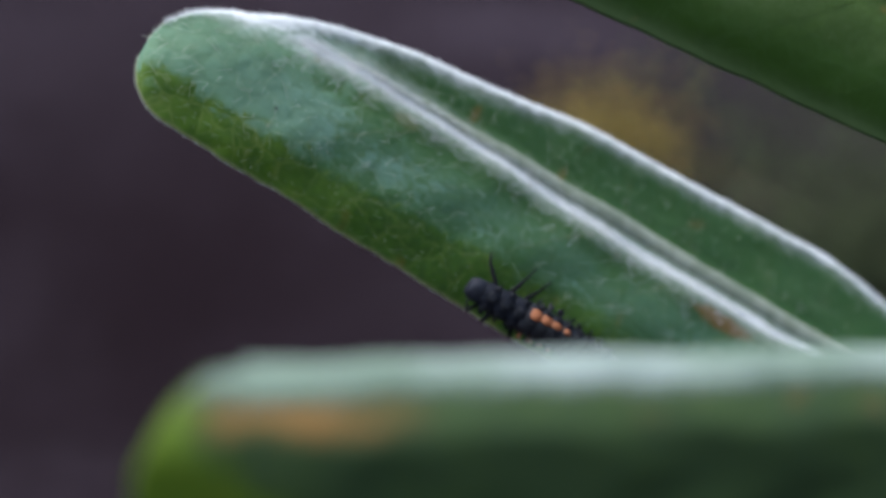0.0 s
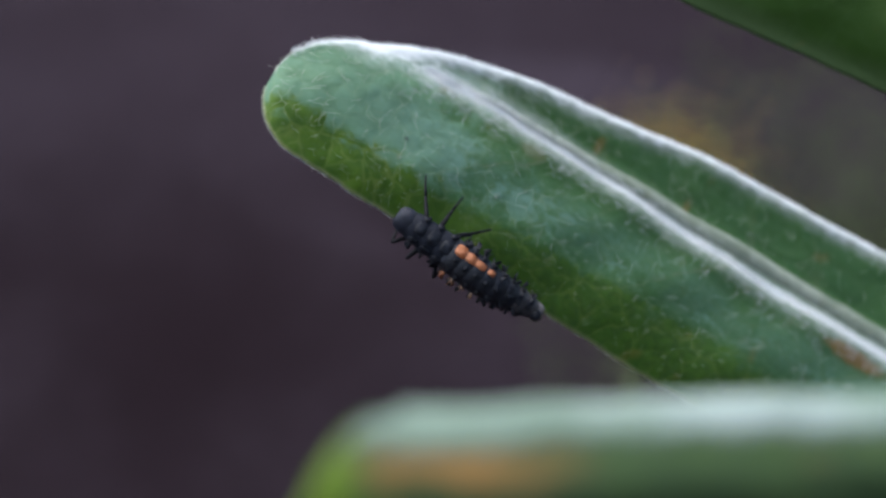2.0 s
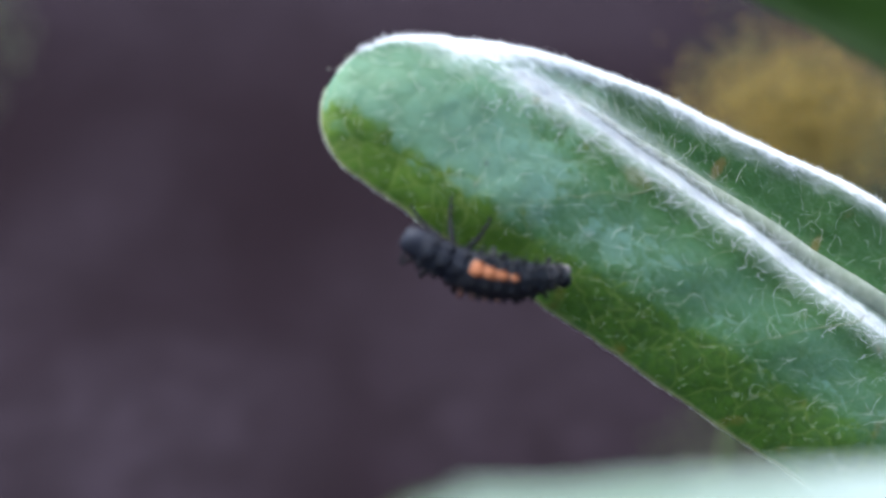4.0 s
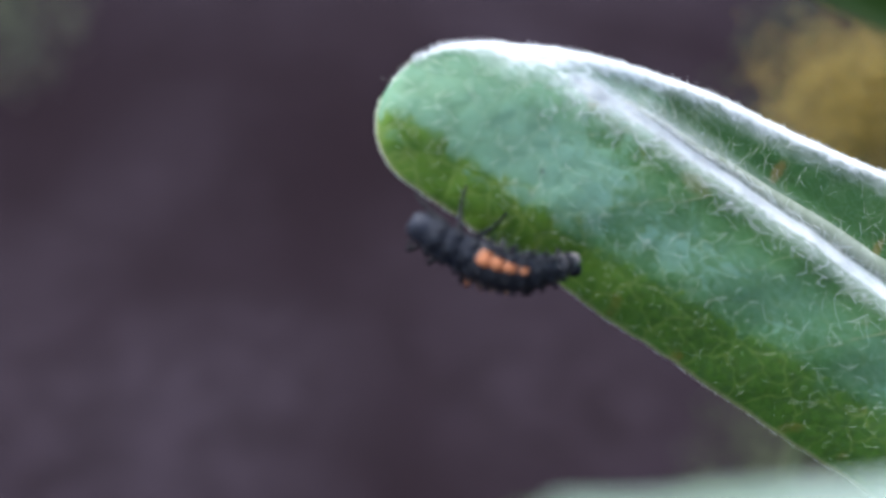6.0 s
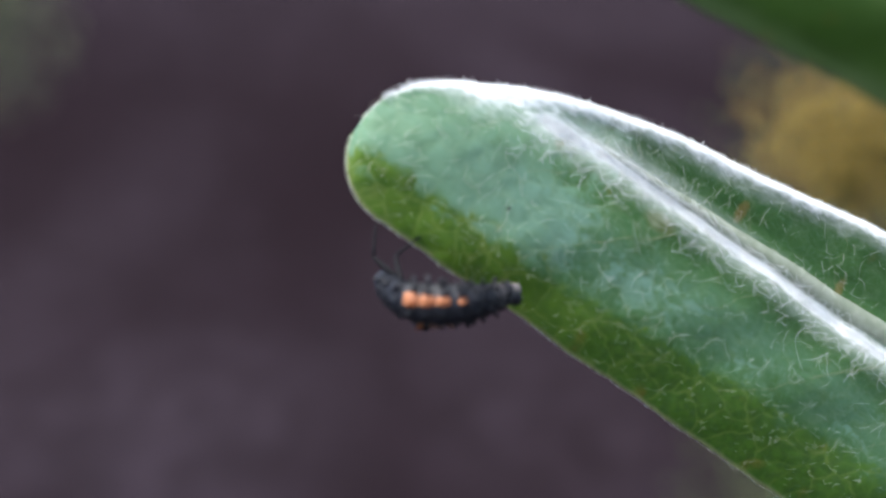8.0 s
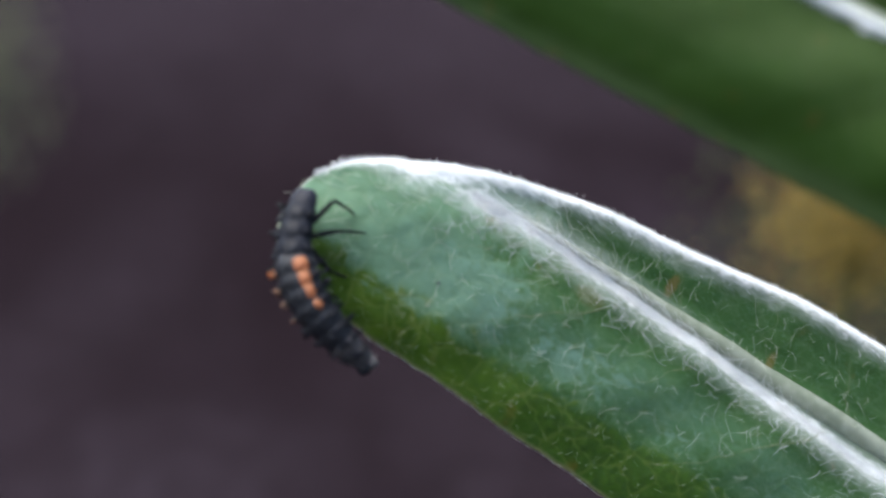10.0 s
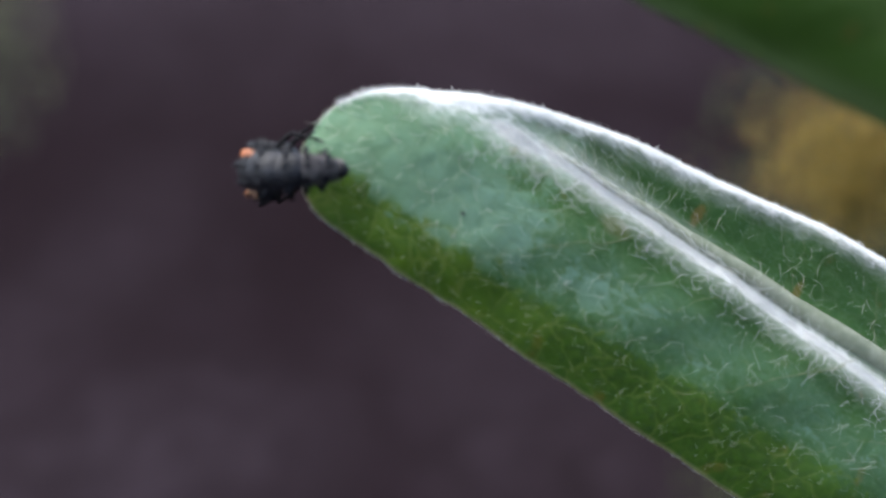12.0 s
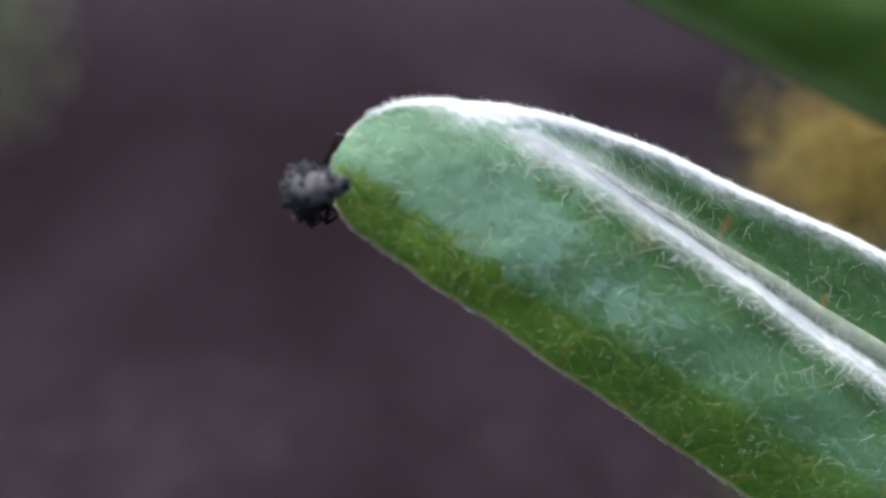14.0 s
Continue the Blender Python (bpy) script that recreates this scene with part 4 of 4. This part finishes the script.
def lobe(place, out, along, around, high, rng):
    """A low swollen lobe on the skin, uneven, drawn out into two or three blunt points."""
    bm = bmesh.new()
    bmesh.ops.create_icosphere(bm, subdivisions=3, radius=1.0)
    out = out.normalized()
    side = out.cross(Vector((1, 0, 0))).normalized()
    seed = rng.random() * 50
    tips = [(rng.uniform(-0.35, 0.35), rng.uniform(-0.6, 0.6)) for _ in range(3)]
    for q in bm.verts:
        u, v, t = q.co
        u, v = (math.copysign(abs(c) ** 0.6, c) for c in (u, v))
        t *= 1 + 0.25 * noise.noise(q.co * 2.6 + Vector((seed, 0, 0)))
        if t > 0:
            t += sum(0.8 * math.exp(-((u - a) ** 2 + (v - b) ** 2) / 0.05) for a, b in tips)
        q.co = (place + Vector((1, 0, 0)) * u * along + side * v * around + out * t * high) * MM
    return bm


def build_larva():
    rng = random.Random(4)
    for i, ((name, s, w), half) in enumerate(zip(SEGMENTS, LENGTHS)):
        h = w * (0.95 if 0 < i < 9 else 0.84)
        if name == "head":
            bm = ring_body(half, w, h, 0.9)
            ob = part("head", bm, M_HEAD, larva, "glossy black head")
            for side in (-1, 1):
                v, f = tube([Vector((0.3, 0.25 * side, -0.05)) * MM, Vector((0.5, 0.33 * side, -0.08)) * MM, Vector((0.68, 0.36 * side, -0.12)) * MM], [0.06 * MM, 0.05 * MM, 0.02 * MM], 6)
                mesh_part("antenna", v, f, M_BLACK, ob)
                v, f = tube([Vector((0.38, 0.12 * side, -0.2)) * MM, Vector((0.55, 0.14 * side, -0.26)) * MM, Vector((0.62, 0.05 * side, -0.28)) * MM], [0.09 * MM, 0.07 * MM, 0.02 * MM], 6)
                mesh_part("jaw", v, f, M_BLACK, ob)
        elif name == "tail_segment":
            ob = part(name, ring_body(half, w, h), M_RING, larva, "pale grey tail end")
            part("tail_plate", knob(Vector((-0.16, 0, h * 0.70)), Vector((-0.5, 0, 1)), 0.60, 0, rng), M_BLACK, ob, "round black tail plate")
        elif name == "abdomen_segment":
            ob = part(name, ring_body(half, w, h), M_TAIL if i <= 2 else M_GREY, larva, "dusky grey segment")
            for angle, size, spikes in ((22, 0.17, 3), (57, 0.18, 4), (82, 0.18, 5), (104, 0.17, 5)):
                for side in (-1, 1):
                    a = radians(angle) * side
                    out = Vector((0, math.sin(a), math.cos(a)))
                    place = Vector((rng.gauss(0, 0.02), math.sin(a) * w * 0.95, math.cos(a) * h * 0.95))
                    if angle == 57 and i >= 5:
                        k = i - 5
                        if side < 0:
                            part("orange_wart", lobe(place, out, 0.22 if k == 0 else 0.33, (0.17, 0.20, 0.25, 0.31)[k], 0.11, rng), M_ORANGE, ob, "orange wart")
                        else:
                            part("orange_wart", knob(place, out, 0.12 + 0.015 * k, 5, rng, 1.5), M_ORANGE if k > 2 else M_PALE, ob, "spiny orange wart")
                    else:
                        part("spiny_wart", knob(place, out, size * (0.25 + 0.75 * w) * (1.3 if i <= 4 and angle < 60 else 1), spikes, rng, 0.9 if angle < 60 else 1.45), M_BLACK, ob)
            if i <= 4:      # dark saddles on the paler rear segments
                for side in (-1, 1):
                    a = radians(34) * side
                    part("saddle_spot", lobe(Vector((0.04, math.sin(a) * w * 0.93, math.cos(a) * h * 0.93)), Vector((0, math.sin(a), math.cos(a))), 0.17, 0.36 * w, 0.05, rng), M_BLACK, ob, "dark saddle spot")
            v, f = bristles(half, w, h, 26, rng)
            mesh_part("bristles", v, f, M_BLACK, ob, "", "stuff")
        else:
            ob = part(name, ring_body(half, w, h), M_SLATE, larva)
            for side in (-1, 1):
                a = radians(34) * side
                part("back_plate", lobe(Vector((0, math.sin(a) * w * 0.93, math.cos(a) * h * 0.93)), Vector((0, math.sin(a), math.cos(a))), 0.30, 0.38 * w, 0.09, rng), M_BLACK, ob, "dull black plate")
                a = radians(78) * side
                part("spiny_wart", knob(Vector((0, math.sin(a) * w * 0.94, math.cos(a) * h * 0.94)), Vector((0, math.sin(a), math.cos(a))), 0.23 * (0.5 + 0.5 * w), 6, rng, 0.95), M_BLACK, ob)
            v, f = bristles(half, w, h, 30, rng)
            mesh_part("bristles", v, f, M_BLACK, ob, "", "stuff")
        PIECES.append(ob)


LEGS = []
THIGH, SHIN = 1.3, 1.6


def build_legs():
    for seg in (11, 10, 9):
        for side in (-1, 1):
            v, f = tube([Vector(p) * MM for p in ((-0.15, 0, 0), (0.1, 0, 0), (0.65, 0, 0.03), (1.12, 0, 0.02), (THIGH, 0, 0))], [r * MM for r in (0.09, 0.125, 0.12, 0.095, 0.08)], 8)
            leg = mesh_part("leg", v, f, M_LEG, larva, "slender black leg")
            v, f = tube([Vector(p) * MM for p in ((0, 0, 0), (0.55, 0, 0.02), (1.2, 0, 0.0), (1.47, 0, -0.03), (SHIN, 0.0, -0.1))], [r * MM for r in (0.08, 0.07, 0.058, 0.045, 0.02)], 8)
            shin = mesh_part("shin", v, f, M_LEG, leg)
            LEGS.append((leg, shin, seg, side))


build_larva()
build_legs()


def aim(x, z):
    x = x.normalized()
    z = (z - z.dot(x) * x).normalized()
    return Matrix((x, z.cross(x), z)).transposed().to_4x4()


def move_larva():
    root_rows, rows = [], {ob: [] for ob in PIECES}
    for leg, shin, _, _ in LEGS:
        rows[leg], rows[shin] = [], []
    for t, roll, pts, feet in CRAWLED:
        frames = axis_frames(roll, pts)
        root = frames[6]
        root_rows.append((t, PLACE @ root))
        inv = root.inverted()
        for ob, m in zip(PIECES, frames):
            rows[ob].append((t, inv @ m))
        for leg, shin, seg, side in LEGS:
            m = frames[seg]
            w = SEGMENTS[seg][2]
            hip = m @ (Vector((0, side * w * 0.62, -w * 0.45)) * MM)
            if side < 0:
                foot = feet[11 - seg]
            else:
                foot = m @ (Vector((0.9 - 0.8 * (11 - seg), side * w * 1.1, -w * 1.35)) * MM)
            d = foot - hip
            a, b = THIGH * MM, SHIN * MM
            reach = min(max(d.length, 0.35 * (a + b)), 0.995 * (a + b))
            d = d.normalized()
            up = m.to_3x3() @ Vector((0.15, side * 0.35, 1))
            up = (up - up.dot(d) * d).normalized()
            c = (a * a + reach * reach - b * b) / (2 * a * reach)
            c = max(-1, min(1, c))
            knee = hip + a * (c * d + math.sqrt(1 - c * c) * up)
            tip = hip + reach * d
            lm = aim(knee - hip, up)
            lm.translation = hip
            sm = aim(tip - knee, up)
            sm.translation = knee
            rows[leg].append((t, inv @ lm))
            rows[shin].append((t, lm.inverted() @ sm))
    walk(larva, root_rows)
    for ob, r in rows.items():
        walk(ob, r)


flower = tagged(new("flower"), "loose cluster of small ochre-yellow florets, blurred", "flower")


def background():
    """Out-of-focus things behind: an ochre flower head and olive foliage."""
    m = plain_material("ochre_petal", (0.20, 0.140, 0.022), (0.235, 0.165, 0.028), 400, 0.6)
    g = plain_material("olive_leaf", (0.056, 0.070, 0.036), (0.072, 0.086, 0.044), 60, 0.9, spec=0.05)
    c = at(45.0, 128, 12.2)
    flower.matrix_basis = Matrix.Translation(c)
    rng = random.Random(21)
    lumps = []
    for k in range(5600):      # tiny five-lobed florets, crowded in the middle
        d = Vector((rng.gauss(0, 0.0050), rng.gauss(0, 0.0034), rng.gauss(0, 0.0044)))
        q = pose(*d, rng.gauss(25, 25), rng.gauss(0, 25), rng.uniform(0, 360)) @ Matrix.Scale(rng.uniform(0.18, 0.32), 4)
        ring = [(0.00105 if i % 2 else 0.00062, 2 * math.pi * i / 10, 0.0002 if i % 2 else 0.00035) for i in range(10)]
        lumps.append(([q @ Vector((0, 0, 0.0006)), q @ Vector((0, 0, -0.0004))] + [q @ Vector((r * math.cos(a), r * math.sin(a), z)) for r, a, z in ring],
                      [(0, 2 + i, 2 + (i + 1) % 10) for i in range(10)] + [(1, 2 + (i + 1) % 10, 2 + i) for i in range(10)]))
    v, f = join(lumps)
    mesh_part("inflorescence", v, f, m, flower, "crowded ochre florets", "stuff")
    v, f = tube([Vector((0, 0.001, -0.001)), Vector((0.004, 0.02, -0.1)), Vector((0.0, 0.03, -c.z - 0.03))], [0.0009, 0.0012, 0.0016], 8)
    mesh_part("stalk", v, f, g, flower)

    def clump(name, label, centre, size, count, seed, lean=0.0, leaf_mat=g):
        rng = random.Random(seed)
        shrub = tagged(new(name), label, "shrub")
        base = at(*centre)
        shrub.matrix_basis = Matrix.Translation((base.x, base.y, 0))
        verts, faces = [], []
        for k in range(count):
            d = Vector((rng.gauss(0, 1), rng.gauss(0, 1), rng.gauss(0, 1))).normalized() * rng.random() ** 0.95
            p = Vector((d.x * size[0], d.y * size[1], d.z * size[2])) * MM + Vector((0, 0, base.z))
            q = pose(*p, rng.uniform(0, 360), rng.uniform(-60, 60), rng.uniform(0, 360))
            l, w = rng.uniform(2.6, 4.2) * MM, rng.uniform(0.8, 1.3) * MM
            o = len(verts)
            outline = [(0, 0, 0), (0.25, 0.7, 0.02), (0.6, 1, 0.05), (0.85, 0.6, 0.03), (1, 0, 0), (0.85, -0.6, 0.03), (0.6, -1, 0.05), (0.25, -0.7, 0.02)]
            verts += [q @ Vector((x * l, y * w, z * l)) for x, y, z in outline]
            verts += [q @ Vector((x * l, y * w, z * l - 0.0003)) for x, y, z in outline]
            faces += [tuple(range(o, o + 8)), tuple(range(o + 15, o + 7, -1))]
            faces += [(o + i, o + 8 + i, o + 8 + (i + 1) % 8, o + (i + 1) % 8) for i in range(8)]
        mesh_part("foliage", verts, faces, leaf_mat, shrub, "dull olive leaves", "stuff")
        for k in range(2):
            top = Vector((rng.gauss(0, 0.4) * size[0] * MM, rng.gauss(0, 0.4) * size[1] * MM, base.z + rng.uniform(-0.3, 0.5) * size[2] * MM))
            v, f = tube([Vector((0.01 * k - 0.02 + lean, 0, -0.05)), Vector((lean * 0.9, 0, top.z * 0.9)), top], [0.002, 0.0012, 0.0008], 7)
            mesh_part("twig", v, f, M_STEM, shrub)

    clump("shrub", "low olive-green shrub behind the shoot, blurred", (266, 530, 14), (165, 110, 170), 15000, 11)
    clump("shrub", "low grey-green shrub near the ground, blurred", (215, 530, -120), (120, 80, 84), 6000, 13)
    clump("shrub", "small tuft of dull green leaves, blurred", (-190, 500, 104), (38, 50, 64), 1900, 12, -0.12, plain_material("pale_olive_leaf", (0.12, 0.125, 0.080), (0.15, 0.155, 0.10), 60, 0.9, spec=0.05))


background()


def motions():
    move_larva()
    rest = near_leaf.matrix_basis.copy()
    # the near leaf sways and lifts in the breeze (millimetres to the side, away and up, degrees of tilt)
    sway = ((0, 1.17, 0.0, -0.22, 0), (0.5, 0.73, -0.14, 0.04, 0), (1, 0.03, -0.05, -0.04, 0), (1.5, -0.65, 0.41, 0.3, 0), (2, -1.75, 0.66, -0.72, 0), (2.5, -1.4, 1.48, 1.4, 1), (5, 0.0, 2.62, 4.90, 3), (5.5, 0.0, 2.6, 5.32, 3.2), (6, 0.35, 2.57, 5.40, 3.5), (7, 0.04, 2.45, 5.1, 3), (9, -0.19, 2.45, 4.6, 2), (14, -0.19, 2.45, 4.6, 2))
    foot = Matrix.Translation(PLACE.inverted() @ rest.translation)
    walk(near_leaf, [(t, PLACE @ Matrix.Translation((x * MM, y * MM, z * MM)) @ foot @ Matrix.Rotation(radians(-tilt), 4, "Y") @ foot.inverted() @ PLACE.inverted() @ rest) for t, x, y, z, tilt in sway])
    rest_above = upper_leaf.matrix_basis.copy()
    walk(upper_leaf, [(t, PLACE @ Matrix.Translation((0, 0, z * MM)) @ PLACE.inverted() @ rest_above) for t, z in ((0, -0.5), (1.5, -0.55), (2.5, -0.85), (5, 0.15), (7, 0.3), (9.5, 0.4), (11.5, 0.4), (14, 0.4))])
    stand = flower.matrix_basis.copy()      # the flower nods from side to side
    walk(flower, [(t, Matrix.Translation((x * MM, 0, z * MM)) @ stand) for t, x, z in ((0, -4, -1.5), (1.5, -4, -1.3), (2.5, -4.3, 0), (5, -1, 0), (7, 0, 0), (9.5, 4, 0), (10, 5.5, 0), (11.5, 5, 0), (12.5, 3.3, 0), (14, 2, -0.5))])


motions()
